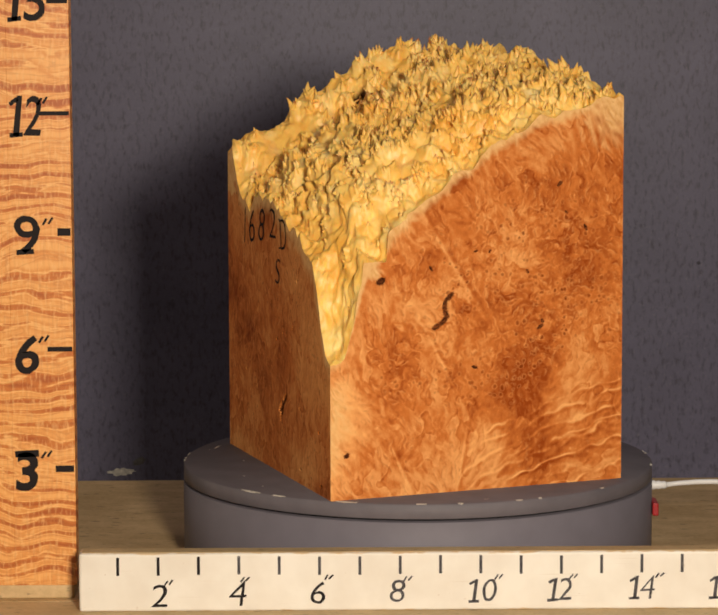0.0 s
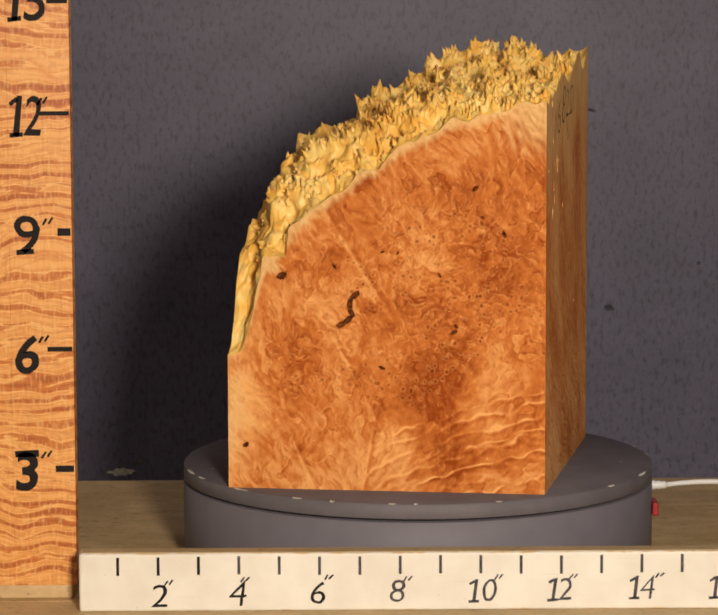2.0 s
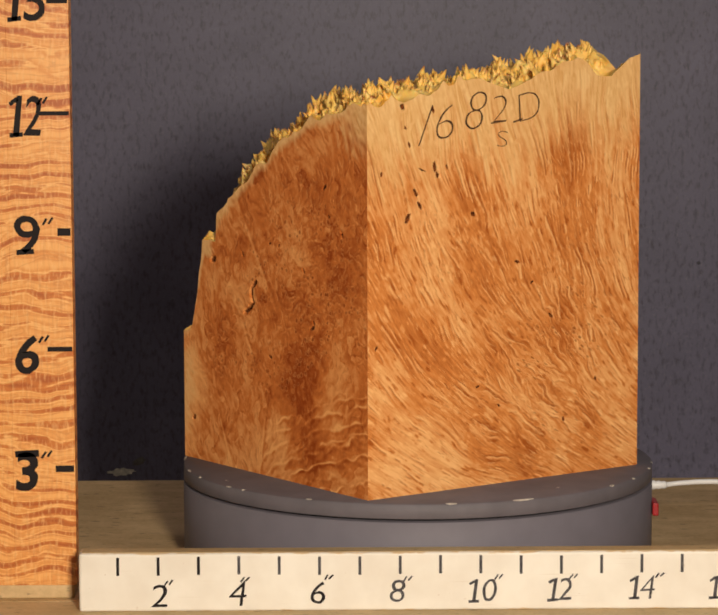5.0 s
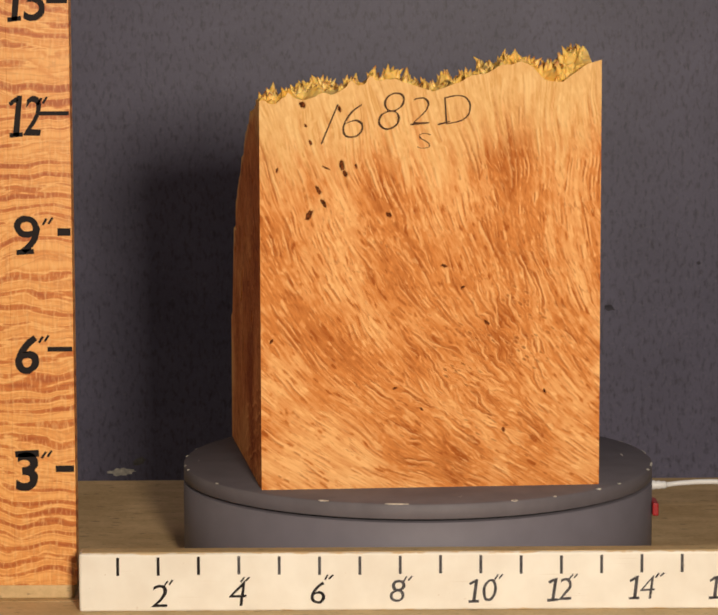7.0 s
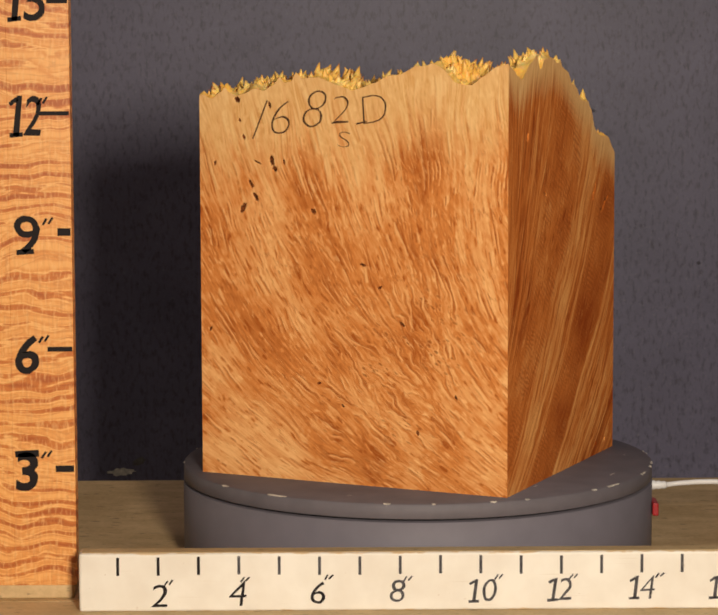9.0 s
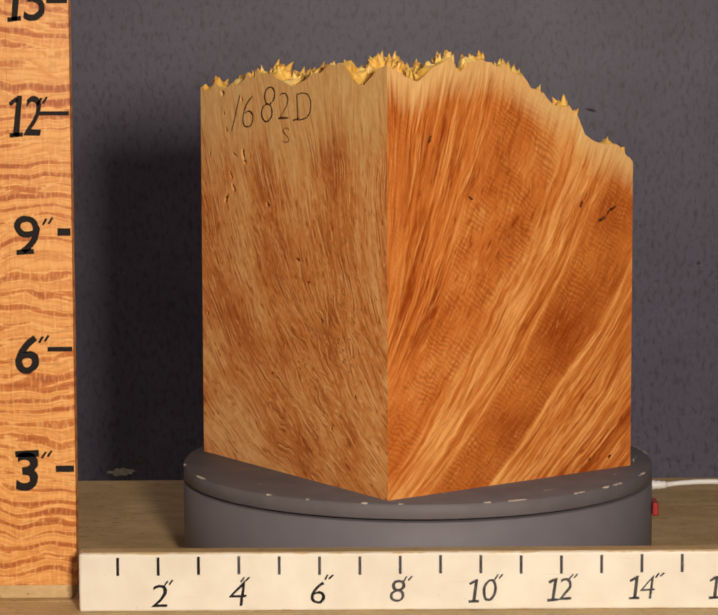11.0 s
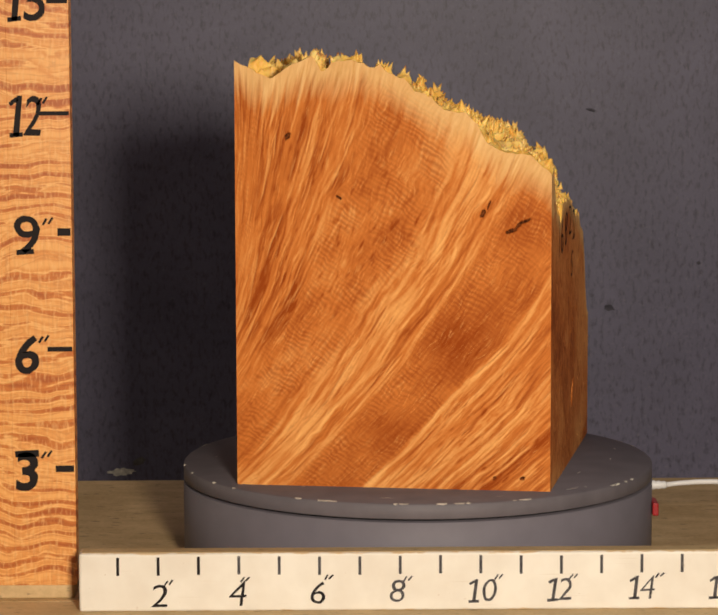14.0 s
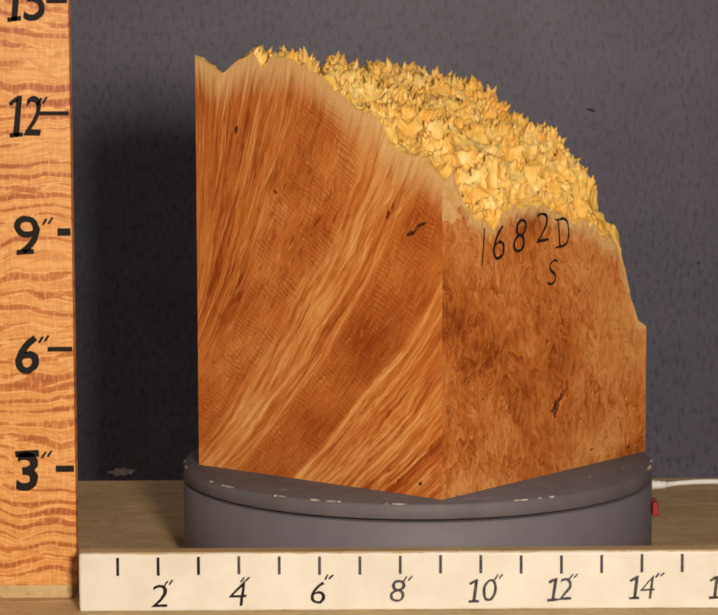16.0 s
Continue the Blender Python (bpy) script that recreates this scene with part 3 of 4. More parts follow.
def rough_field(p, seeds, radius, height, power, lean):
    """Thorns: at each seed a pointed, ridged cone; the highest one wins."""
    out = np.zeros(len(p))
    for s, r, h, a in zip(seeds, radius, height, lean):
        near = np.nonzero((np.abs(p[:, 0] - s[0]) < r) & (np.abs(p[:, 1] - s[1]) < r) & (np.abs(p[:, 2] - s[2]) < r))[0]
        if not len(near):
            continue
        d = p[near] - s
        turn = np.arctan2(d[:, 1], d[:, 0])
        ridge = 1 + 0.16 * np.cos(3 * turn + a * 6.28) + 0.10 * np.cos(5 * turn + a * 17)
        d = np.sqrt((d * d).sum(1)) / r * ridge
        c = h * np.clip(1 - d, 0, None) ** power
        out[near] = np.maximum(out[near], c)
    return out


def natural_surface():
    """The spiny outside of the burl as a grid of points, and how pointed, crease-shaded or hollowed each is."""
    n = GRID
    t = np.linspace(0, 1, n)
    a, b = along(EDGE_A, t), along(EDGE_B, t)
    d, e = along(EDGE_D, 1 - t), along(EDGE_E, 1 - t)      # now both run with u and v
    w = n // 14
    sa, sb, sd, se = eased(a, 8), eased(b, w), eased(d, w), eased(e, 10)
    u, v = np.meshgrid(t, t, indexing="ij")
    ruled = (1 - v) * sa[:, None] + v * sd[:, None] + (1 - u) * se[None, :] + u * sb[None, :]
    ruled -= (1 - u) * (1 - v) * sa[0] + u * (1 - v) * sa[-1] + u * v * sd[-1] + (1 - u) * v * sd[0]
    bulge = BULGE * 16 * u * (1 - u) * v * (1 - v)
    # the crown stands a little over the far sawn edges
    bulge += 0.014 * np.exp(-((u - 0.79) / 0.16) ** 2 - ((v - 0.80) / 0.16) ** 2) - 0.006 * np.exp(-((u - 0.36) / 0.2) ** 2 - ((v - 0.38) / 0.2) ** 2)
    bulge += 0.0045 * np.exp(-((u - 0.93) / 0.05) ** 2) * np.clip((v - 0.2) / 0.3, 0, 1) + 0.0035 * np.exp(-((v - 0.93) / 0.05) ** 2)
    z = ruled + bulge
    # the scallops at the cut edges die out inwards
    fade = lambda s: np.exp(-(s / 0.07) ** 2)
    z += fade(v) * (a - sa)[:, None] + fade(1 - v) * (d - sd)[:, None] + fade(u) * (e - se)[None, :] + fade(1 - u) * (b - sb)[None, :]
    xy = footprint(u, v)
    # smooth bowls between the spines
    smooth = np.zeros((n, n))
    for pu, pv, r, depth in ((0.905, 0.885, 0.015, 0.009), (0.15, 0.94, 0.011, 0.006), (0.97, 0.50, 0.010, 0.003), (0.90, 1.0, 0.018, 0.0), (1.0, 0.87, 0.016, 0.0)):
        q = footprint(np.array(pu), np.array(pv))
        g = np.exp(-((xy[..., 0] - q[0]) ** 2 + (xy[..., 1] - q[1]) ** 2) / r ** 2)
        z -= depth * g * np.clip(np.minimum(np.minimum(u, 1 - u), np.minimum(v, 1 - v)) / 0.05, 0, 1)
        smooth = np.maximum(smooth, g)
    pts = np.concatenate([xy, z[..., None]], -1)
    du, dv = np.gradient(pts, axis=0), np.gradient(pts, axis=1)
    normal = np.cross(du, dv)
    normal /= np.linalg.norm(normal, axis=-1, keepdims=True)
    normal *= np.sign(normal[..., 2:3])
    normal = normal + np.array((0, 0, 0.35))
    normal /= np.linalg.norm(normal, axis=-1, keepdims=True)
    area = np.linalg.norm(np.cross(du, dv), axis=-1)
    flat = pts.reshape(-1, 3)
    rng = np.random.default_rng(5)
    share = area.ravel() / area.sum()

    def scatter(count, gap):
        picks = flat[rng.choice(len(flat), size=count * 5, p=share)]
        kept = np.full((count, 3), 9.0)
        have = 0
        for q in picks:
            if ((kept[:have] - q) ** 2).sum(1).min(initial=9.0) > gap * gap:
                kept[have] = q
                have += 1
            if have >= count:
                break
        return kept[:have]

    mounds = scatter(260, 0.0108)
    thorns = scatter(1500, 0.0042)
    mh = rng.uniform(0.0050, 0.0115, len(mounds))
    mr = rng.uniform(0.0095, 0.0150, len(mounds))
    # thorns grow denser and longer towards the crown of the burl
    crown = np.clip((thorns[:, 2] - 0.15) / 0.10, 0.25, 1)
    th = rng.uniform(0.0012, 0.0058, len(thorns)) * (0.45 + 0.55 * crown)
    tr = rng.uniform(0.0024, 0.0042, len(thorns))
    mound = rough_field(flat, mounds, mr, mh, 1.12, rng.uniform(0, 1, len(mh)))
    thorn = rough_field(flat, thorns, tr, th, 1.05, rng.uniform(0, 1, len(th)))
    lump = np.array([noise.noise(Vector(p) * 55) for p in flat[::1]]) * 0.0010
    rise = (mound + thorn * (0.28 + 0.72 * np.clip((mound - 0.0015) / 0.0045, 0, 1)) + lump).reshape(n, n) - 0.0046
    # folded, ribbed flank low down by the worn corner
    rim = np.minimum(np.minimum(u, 1 - u), np.minimum(v, 1 - v))
    bare = 0.85 - 0.62 * np.clip((u - 0.95) / 0.05, 0, 1) * np.clip((v - 0.36) / 0.1, 0, 1) - 0.12 * np.clip((v - 0.95) / 0.05, 0, 1) - 0.45 * np.clip((0.05 - v) / 0.05, 0, 1)
    rise *= np.clip(bare + (1 - bare) * np.clip(rim / 0.03, 0, 1), 0.15, 1)
    flank = np.clip((0.175 - z) / 0.05, 0, 1)
    lay = (u - v) * 0.21 + 0.0045 * np.sin(z * 95 + 2) + 0.002 * np.sin(z * 260 + u * 40)
    ribs = np.abs(np.sin(lay * 330)) ** 0.6 + 0.55 * np.abs(np.sin(lay * 610 + 1.2)) + 0.35 * np.abs(np.sin(z * 240 + lay * 300))
    rise = rise * (1 - 0.50 * flank) + flank * (ribs - 1.1) * 0.0013
    rise *= 1 - 0.8 * np.clip(smooth * 1.3, 0, 1)
    # holes, coloured dark inside
    pit = np.zeros((n, n))
    for pu, pv, r, depth in ((0.44, 0.90, 0.0048, 0.013), (0.79, 0.33, 0.0026, 0.006), (0.52, 0.30, 0.002, 0.003), (0.30, 0.62, 0.0022, 0.003)):
        q = footprint(np.array(pu), np.array(pv))
        g = np.clip(1.25 - np.hypot(xy[..., 0] - q[0], xy[..., 1] - q[1]) / r, 0, 1)
        rise -= depth * np.clip(g * 2, 0, 1)
        pit = np.maximum(pit, np.clip(g * 1.6, 0, 1))
    moved = pts + normal * rise[..., None]
    # keep inside the four saw cuts
    # the cut corner points hold their place exactly
    inside = np.clip(np.minimum(rim / 0.02, 1), 0, 1)
    moved[..., :2] = xy + (moved[..., :2] - xy) * inside[..., None]
    tip = np.clip((thorn.reshape(n, n) - 0.002) / 0.005, 0, 1)
    # painted crease shade: grows as mounds get lower; flank cracks join it
    cleft_shade = np.maximum(np.clip((0.0035 - (mound + thorn).reshape(n, n)) / 0.0035, 0, 1) * (1 - flank), 0.8 * flank * np.clip(1.05 - ribs, 0, 1))
    return u, v, moved, tip, cleft_shade, pit, mound.reshape(n, n) * (1 - 0.9 * np.clip(smooth * 1.3, 0, 1)) * (1 - 0.8 * flank) * (1 - pit)


def spine_set(block, pts, mound):
    """Pointed teeth in clusters on the mounds, kept inside the four saw cuts."""
    rng = np.random.default_rng(21)
    du, dv = np.gradient(pts, axis=0), np.gradient(pts, axis=1)
    normal = np.cross(du, dv)
    area = np.linalg.norm(normal, axis=-1)
    normal *= (np.sign(normal[..., 2]) / area)[..., None]
    weight = (area * (0.06 + np.clip((mound - 0.0022) / 0.0045, 0, 1) ** 2) * np.clip((pts[..., 2] - 0.13) / 0.06, 0.12, 1)).ravel()
    pick = rng.choice(weight.size, size=1250, replace=False, p=weight / weight.sum())
    root, way = pts.reshape(-1, 3)[pick], normal.reshape(-1, 3)[pick]
    way = 0.55 * way + np.array((0, 0, 0.75)) + rng.normal(0, 0.16, way.shape)
    way /= np.linalg.norm(way, axis=1, keepdims=True)
    tall = rng.uniform(0.0024, 0.0053, len(pick)) * (0.7 + 0.5 * np.clip((root[:, 2] - 0.18) / 0.07, 0, 1))
    wide = np.clip(tall * rng.uniform(0.26, 0.42, len(pick)), 0.0008, 0.0021)
    ok = np.ones(len(pick), dtype=bool)
    corners = [np.array(c) for c in (C1, C2, C3, C4)]
    middle = sum(corners) / 4
    for a, b in zip(corners, corners[1:] + corners[:1]):
        out = np.array(((b - a)[1], -(b - a)[0])) / np.linalg.norm(b - a)
        out *= -np.sign(np.dot(out, middle - a))
        for q in (root[:, :2], (root + way * tall[:, None])[:, :2]):
            ok &= (q - a) @ out < -0.8 * wide - 0.0003
    root, way, tall, wide = root[ok], way[ok], tall[ok], wide[ok]
    side = np.cross(way, rng.normal(0, 1, way.shape))
    side /= np.linalg.norm(side, axis=1, keepdims=True)
    other = np.cross(way, side)
    bend = side * (rng.uniform(-0.22, 0.22, len(root)) * tall)[:, None]
    sides, levels = 6, ((-0.30, 1.5), (0.12, 1.0), (0.5, 0.58), (0.82, 0.28))
    verts, tips = [], []
    for h, w in levels:
        core = root + way * (tall * h)[:, None] + bend * max(h, 0) ** 2
        for k in range(sides):
            a = 2 * math.pi * k / sides
            verts.append(core + (side * math.cos(a) + other * math.sin(a)) * (wide * w)[:, None])
            tips.append(np.full(len(root), max(0.0, h)))
    verts.append(root + way * tall[:, None] + bend)
    tips.append(np.ones(len(root)))
    each = len(verts)
    verts, tips = np.stack(verts, 1).reshape(-1, 3), np.stack(tips, 1).ravel()
    quads = [(l * sides + k, l * sides + (k + 1) % sides, (l + 1) * sides + (k + 1) % sides, (l + 1) * sides + k) for l in range(len(levels) - 1) for k in range(sides)]
    caps = [((len(levels) - 1) * sides + k, (len(levels) - 1) * sides + (k + 1) % sides, each - 1) for k in range(sides)]
    faces = [tuple(i + m * each for i in f) for m in range(len(root)) for f in quads + caps]
    me = bpy.data.meshes.new("spines")
    me.from_pydata(verts.tolist(), [], faces)
    me.materials.append(SPIKY)
    me.polygons.foreach_set("use_smooth", np.ones(len(me.polygons), dtype=bool))
    dress(me, tip=tips, cleft_shade=np.zeros(len(tips)), pit=np.zeros(len(tips)))
    ob = new("spines", me)
    ob.parent = block
    tagged(ob, "small pointed spines with browned tips", kind="stuff")


def dress(me, uv=None, **values):
    for name, array in values.items():
        me.attributes.new(name, "FLOAT", "POINT").data.foreach_set("value", np.asarray(array, dtype=np.float32).ravel())
    if uv is not None:
        layer = me.uv_layers.new(name="grain")
        index = np.empty(len(me.loops), dtype=np.int32)
        me.loops.foreach_get("vertex_index", index)
        layer.data.foreach_set("uv", np.asarray(uv, dtype=np.float32)[index].ravel())


def grid_faces(rows, cols):
    i = np.arange(rows - 1)[:, None] * cols + np.arange(cols - 1)[None, :]
    return np.stack([i, i + 1, i + cols + 1, i + cols], -1).reshape(-1, 4)


# pockets in the faces: along the face, height, half length, half width, turn, depth
POCKETS = {
    "A": ((0.0836, 0.1282, 0.0040, 0.0018, 41, 0.004), (0.0805, 0.1222, 0.0046, 0.0018, 82, 0.004), (0.0813, 0.1168, 0.0034, 0.0018, -54, 0.004), (0.0795, 0.1125, 0.0042, 0.0018, 40, 0.004), (0.0745, 0.1090, 0.0034, 0.0018, 27, 0.004),
          (0.0360, 0.1405, 0.0036, 0.0022, 20, 0.004), (0.0115, 0.0286, 0.0022, 0.0015, 35, 0.002), (0.1621, 0.1987, 0.0026, 0.0012, 40, 0.002), (0.1811, 0.1693, 0.0026, 0.0010, -70, 0.002),
          (0.1486, 0.1053, 0.0028, 0.0012, 30, 0.002), (0.1500, 0.1090, 0.0018, 0.0010, -60, 0.002), (0.1014, 0.0811, 0.0024, 0.0010, -20, 0.002), (0.1392, 0.1422, 0.0020, 0.0008, -60, 0.002),
          (0.1670, 0.1800, 0.0018, 0.0008, -30, 0.001), (0.0705, 0.1470, 0.0022, 0.0009, -55, 0.002), (0.1020, 0.1570, 0.0016, 0.0008, 15, 0.001), (0.1120, 0.1565, 0.0014, 0.0008, 60, 0.001)),
    "B": ((0.0300, 0.2385, 0.0014, 0.0007, -60, 0.001), (0.0875, 0.0660, 0.0016, 0.0008, 20, 0.001), (0.1050, 0.0520, 0.0015, 0.0007, -40, 0.001), (0.1320, 0.1320, 0.0018, 0.0008, 35, 0.001), (0.0070, 0.0980, 0.0018, 0.0008, 60, 0.001), (0.0319, 0.1803, 0.0036, 0.0017, 62, 0.003), (0.0415, 0.1880, 0.0034, 0.0012, -58, 0.002), (0.0380, 0.1965, 0.0032, 0.0012, -62, 0.002), (0.0839, 0.1801, 0.0022, 0.0014, -30, 0.002),
          (0.0535, 0.2122, 0.0036, 0.0016, -80, 0.003), (0.0555, 0.2070, 0.0022, 0.0015, -60, 0.003), (0.0113, 0.2097, 0.0018, 0.0008, 80, 0.001), (0.0280, 0.2520, 0.0022, 0.0018, -40, 0.003),
          (0.0520, 0.2490, 0.0022, 0.0010, -80, 0.002), (0.0430, 0.2110, 0.0036, 0.0005, -25, 0.001), (0.0330, 0.2275, 0.0020, 0.0009, -70, 0.001), (0.0625, 0.2120, 0.0018, 0.0008, -70, 0.001),
          (0.1198, 0.1464, 0.0022, 0.0010, -15, 0.001), (0.1590, 0.0376, 0.0018, 0.0010, -70, 0.001), (0.1478, 0.1088, 0.0024, 0.0009, -40, 0.001), (0.1862, 0.0628, 0.0018, 0.0008, -60, 0.001)),
    "D": ((0.0347, 0.2307, 0.0026, 0.0016, 65, 0.003), (0.0683, 0.1910, 0.0026, 0.0008, -30, 0.002), (0.1625, 0.1815, 0.0030, 0.0014, 65, 0.003), (0.1665, 0.1870, 0.0034, 0.0006, 70, 0.002),
          (0.1810, 0.1705, 0.0042, 0.0013, 20, 0.003), (0.1860, 0.1745, 0.0036, 0.0010, 50, 0.003), (0.1905, 0.1770, 0.0034, 0.0010, 25, 0.002), (0.1890, 0.0082, 0.0018, 0.0012, 20, 0.002), (0.1706, 0.0080, 0.0014, 0.0010, 60, 0.002)),
    "E": ((0.1130, 0.0900, 0.0018, 0.0010, 50, 0.001), (0.1280, 0.0960, 0.0014, 0.0008, 20, 0.001), (0.1630, 0.0500, 0.0014, 0.0008, 70, 0.001), (0.1640, 0.0100, 0.0018, 0.0009, 10, 0.001), (0.1480, 0.1020, 0.0014, 0.0007, 80, 0.001), (0.1235, 0.0445, 0.0058, 0.0036, 65, 0.002), (0.1295, 0.0510, 0.0060, 0.0022, 40, 0.002), (0.1200, 0.0430, 0.0036, 0.0012, 10, 0.002), (0.1225, 0.0400, 0.0042, 0.0014, 85, 0.002),
          (0.1591, 0.1345, 0.0016, 0.0011, 60, 0.002), (0.2033, 0.0406, 0.0014, 0.0010, 40, 0.002), (0.0430, 0.0600, 0.0012, 0.0009, 0, 0.001), (0.2080, 0.0060, 0.0025, 0.0012, 10, 0.001)),
}


def lean_d(s, z):
    """Angle of the grain on the curly face, in degrees from level."""
    return 41 + 115 * z + 22 * np.exp(-s / 0.05) * np.clip(z / 0.15, 0, 1)


def flow_label(s, z):
    """Where the grain line through a point of the curly face starts: along the foot, or (negative) up the near edge."""
    step = 0.002
    gz, gs = np.meshgrid(np.arange(150) * step, np.arange(125) * step, indexing="ij")
    cs, cz = gs.copy(), gz.copy()
    for _ in range(420):
        a = np.radians(lean_d(cs, cz))
        run = ((cs > 0) & (cz > 0)) * 0.001
        cs, cz = cs - run * np.cos(a), cz - run * np.sin(a)
    a = np.radians(lean_d(np.maximum(cs, 0), np.maximum(cz, 0)))
    label = np.where(cz < 0, cs - cz / np.tan(a), np.where(cs < 0, -(cz - cs * np.tan(a)), cs - cz))
    return sample(label, z / step, s / step)


def random_line(seed, x, step):
    """Random curve along x with bumps of about that step, spread about 1."""
    rng = np.random.default_rng(seed)
    grid = np.arange(-0.30, 0.30, step)
    return np.interp(x, grid, rng.standard_normal(len(grid)))


def grain(face, s, z):
    """Grain coordinates (across, along) of a face, from the way along it and the height, in metres."""
    if face == "A":
        return s, z
    if face == "B":
        return s - np.exp(-8.05 * z) / 4.67, z
    if face == "D":
        return flow_label(s, z), 0.57 * s + 0.82 * z
    return s + 0.006 * np.sin(z * 40), z


PIXEL = 0.0005
TALL = 0.292


def cloudy(seed, size, shape, step=PIXEL):
    """Smooth random field, spread 1, with features of about that size in metres."""
    rng = np.random.default_rng(seed)
    f = np.fft.rfft2(rng.standard_normal(shape))
    ky, kx = np.fft.fftfreq(shape[0], step)[:, None], np.fft.rfftfreq(shape[1], step)[None, :]
    out = np.fft.irfft2(f * np.exp(-2 * (math.pi * size / 2.5) ** 2 * (ky ** 2 + kx ** 2)), shape)
    return (out - out.mean()) / out.std()


def sample(field, row, col):
    row, col = np.clip(row, 0, field.shape[0] - 1.001), np.clip(col, 0, field.shape[1] - 1.001)
    i, j = row.astype(int), col.astype(int)
    a, b = row - i, col - j
    return (field[i, j] * (1 - a) * (1 - b) + field[i + 1, j] * a * (1 - b) + field[i, j + 1] * (1 - a) * b + field[i + 1, j + 1] * a * b)


def combed(field, angle, reach):
    """Smears a field along the grain angle, so that it turns into streaks."""
    rows, cols = np.meshgrid(np.arange(field.shape[0], dtype=float), np.arange(field.shape[1], dtype=float), indexing="ij")
    dr, dc = np.sin(angle), np.cos(angle)
    total = field.copy()
    for way in (1, -1):
        r, c = rows.copy(), cols.copy()
        for k in range(reach):
            a, b = sample(dr, r, c), sample(dc, r, c)
            r, c = r + way * a, c + way * b
            total += sample(field, r, c) * (1 - k / (reach + 1))
    return (total - total.mean()) / total.std()


def hill(s, z, cs, cz, rs, rz, turn=0.0):
    c, q = math.cos(radians(turn)), math.sin(radians(turn))
    dx, dz = s - cs, z - cz
    return np.exp(-((c * dx + q * dz) / rs) ** 2 - ((-q * dx + c * dz) / rz) ** 2)


def figure(face, length):
    """The wood's figure on one face: fields over (height, way along), each about 0 to 1."""
    shape = (int(TALL / PIXEL), int(length / PIXEL) + 2)
    z, s = np.meshgrid(np.arange(shape[0]) * PIXEL, np.arange(shape[1]) * PIXEL, indexing="ij")
    seed = ord(face)
    wob, wob2 = cloudy(seed, 0.022, shape), cloudy(seed + 1, 0.008, shape)
    burl = np.zeros(shape)
    if face == "A":
        low = np.clip((0.085 - z) / 0.05, 0, 1)
        foot = np.interp(s, (0, 0.06, 0.09, 0.12, 0.16, 0.21), (125, 108, 90, 52, 28, 16))
        rim_turn = np.interp(z, (0.17, 0.24), (124, 104))
        burl = np.clip(hill(s, z, 0.118, 0.078, 0.036, 0.026) + hill(s, z, 0.052, 0.080, 0.022, 0.018) + hill(s, z, 0.165, 0.110, 0.04, 0.03) + hill(s, z, 0.15, 0.165, 0.05, 0.035)
                       + 0.8 * hill(s, z, 0.085, 0.135, 0.03, 0.03) + 0.6 * hill(s, z, 0.06, 0.03, 0.02, 0.015), 0, 1)
        angle = rim_turn * (1 - low) + foot * low + wob * (12 + 22 * burl) + wob2 * (8 + 24 * burl) + cloudy(7, 0.0028, shape) * (14 + 46 * burl)
        tone = -0.03 - 0.55 * hill(s, z, 0.118, 0.075, 0.034, 0.024) - 0.35 * hill(s, z, 0.165, 0.14, 0.05, 0.06) - 0.3 * hill(s, z, 0.052, 0.078, 0.02, 0.02) \
            + 0.95 * hill(s, z, 0.0, 0.045, 0.030, 0.055) + 0.35 * hill(s, z, 0.10, 0.012, 0.09, 0.02) + 0.35 * hill(s, z, 0.06, 0.13, 0.03, 0.03) + 0.25 * hill(s, z, 0.075, 0.02, 0.05, 0.02) - 0.3 * hill(s, z, 0.17, 0.03, 0.05, 0.02, 25)
        reach, wide = (7, 10), (0.0006, 0.0021)
    elif face == "B":
        m = 0.58 * np.exp(8.05 * z)
        angle = 180 - np.degrees(np.arctan(m)) - 14 * np.clip((s - 0.13) / 0.06, 0, 1) * np.clip((z - 0.08) / 0.08, 0, 1)
        burl = np.clip(hill(s, z, 0.13, 0.06, 0.05, 0.05) + 0.8 * hill(s, z, 0.17, 0.11, 0.03, 0.04) + 0.4 * hill(s, z, 0.07, 0.16, 0.05, 0.03), 0, 1)
        angle = angle + wob * (4 + 8 * burl) + wob2 * (3 + 7 * burl) + cloudy(8, 0.0028, shape) * (2 + 15 * burl)
        tone = -0.65 * hill(s, z, 0.165, 0.208, 0.010, 0.030, -8) - 0.5 * hill(s, z, 0.090, 0.022, 0.024, 0.012, -30) - 0.35 * hill(s, z, 0.055, 0.095, 0.05, 0.010, -38) \
            - 0.35 * hill(s, z, 0.02, 0.115, 0.03, 0.03) - 0.25 * hill(s, z, 0.095, 0.145, 0.012, 0.02, -50) + 0.55 * hill(s, z, 0.02, 0.015, 0.05, 0.03) \
            + 0.5 * hill(s, z, 0.20, 0.04, 0.02, 0.06) + 0.75 * hill(s, z, 0.205, 0.19, 0.016, 0.07)
        reach, wide = (30, 44), (0.0005, 0.0015)
    elif face == "D":
        angle = lean_d(s, z) + wob * 3 + wob2 * 2
        psi = flow_label(s, z) + 0.0020 * cloudy(seed + 16, 0.045, shape) + 0.0009 * wob + 0.0003 * wob2
        tone = np.interp(psi, (-0.20, -0.16, -0.10, -0.075, -0.055, -0.045, -0.012, -0.006, 0.0, 0.006, 0.012, 0.018, 0.026, 0.034, 0.040, 0.078, 0.083, 0.090, 0.10, 0.12, 0.14, 0.17, 0.21),
                         (0.0, -0.1, -0.15, -0.25, 0.05, -0.12, -0.08, 0.3, -0.3, 0.30, -0.3, 0.25, -0.1, -0.2, -0.45, -0.52, 0.45, -0.2, 0.15, -0.25, 0.1, -0.3, 0.0))
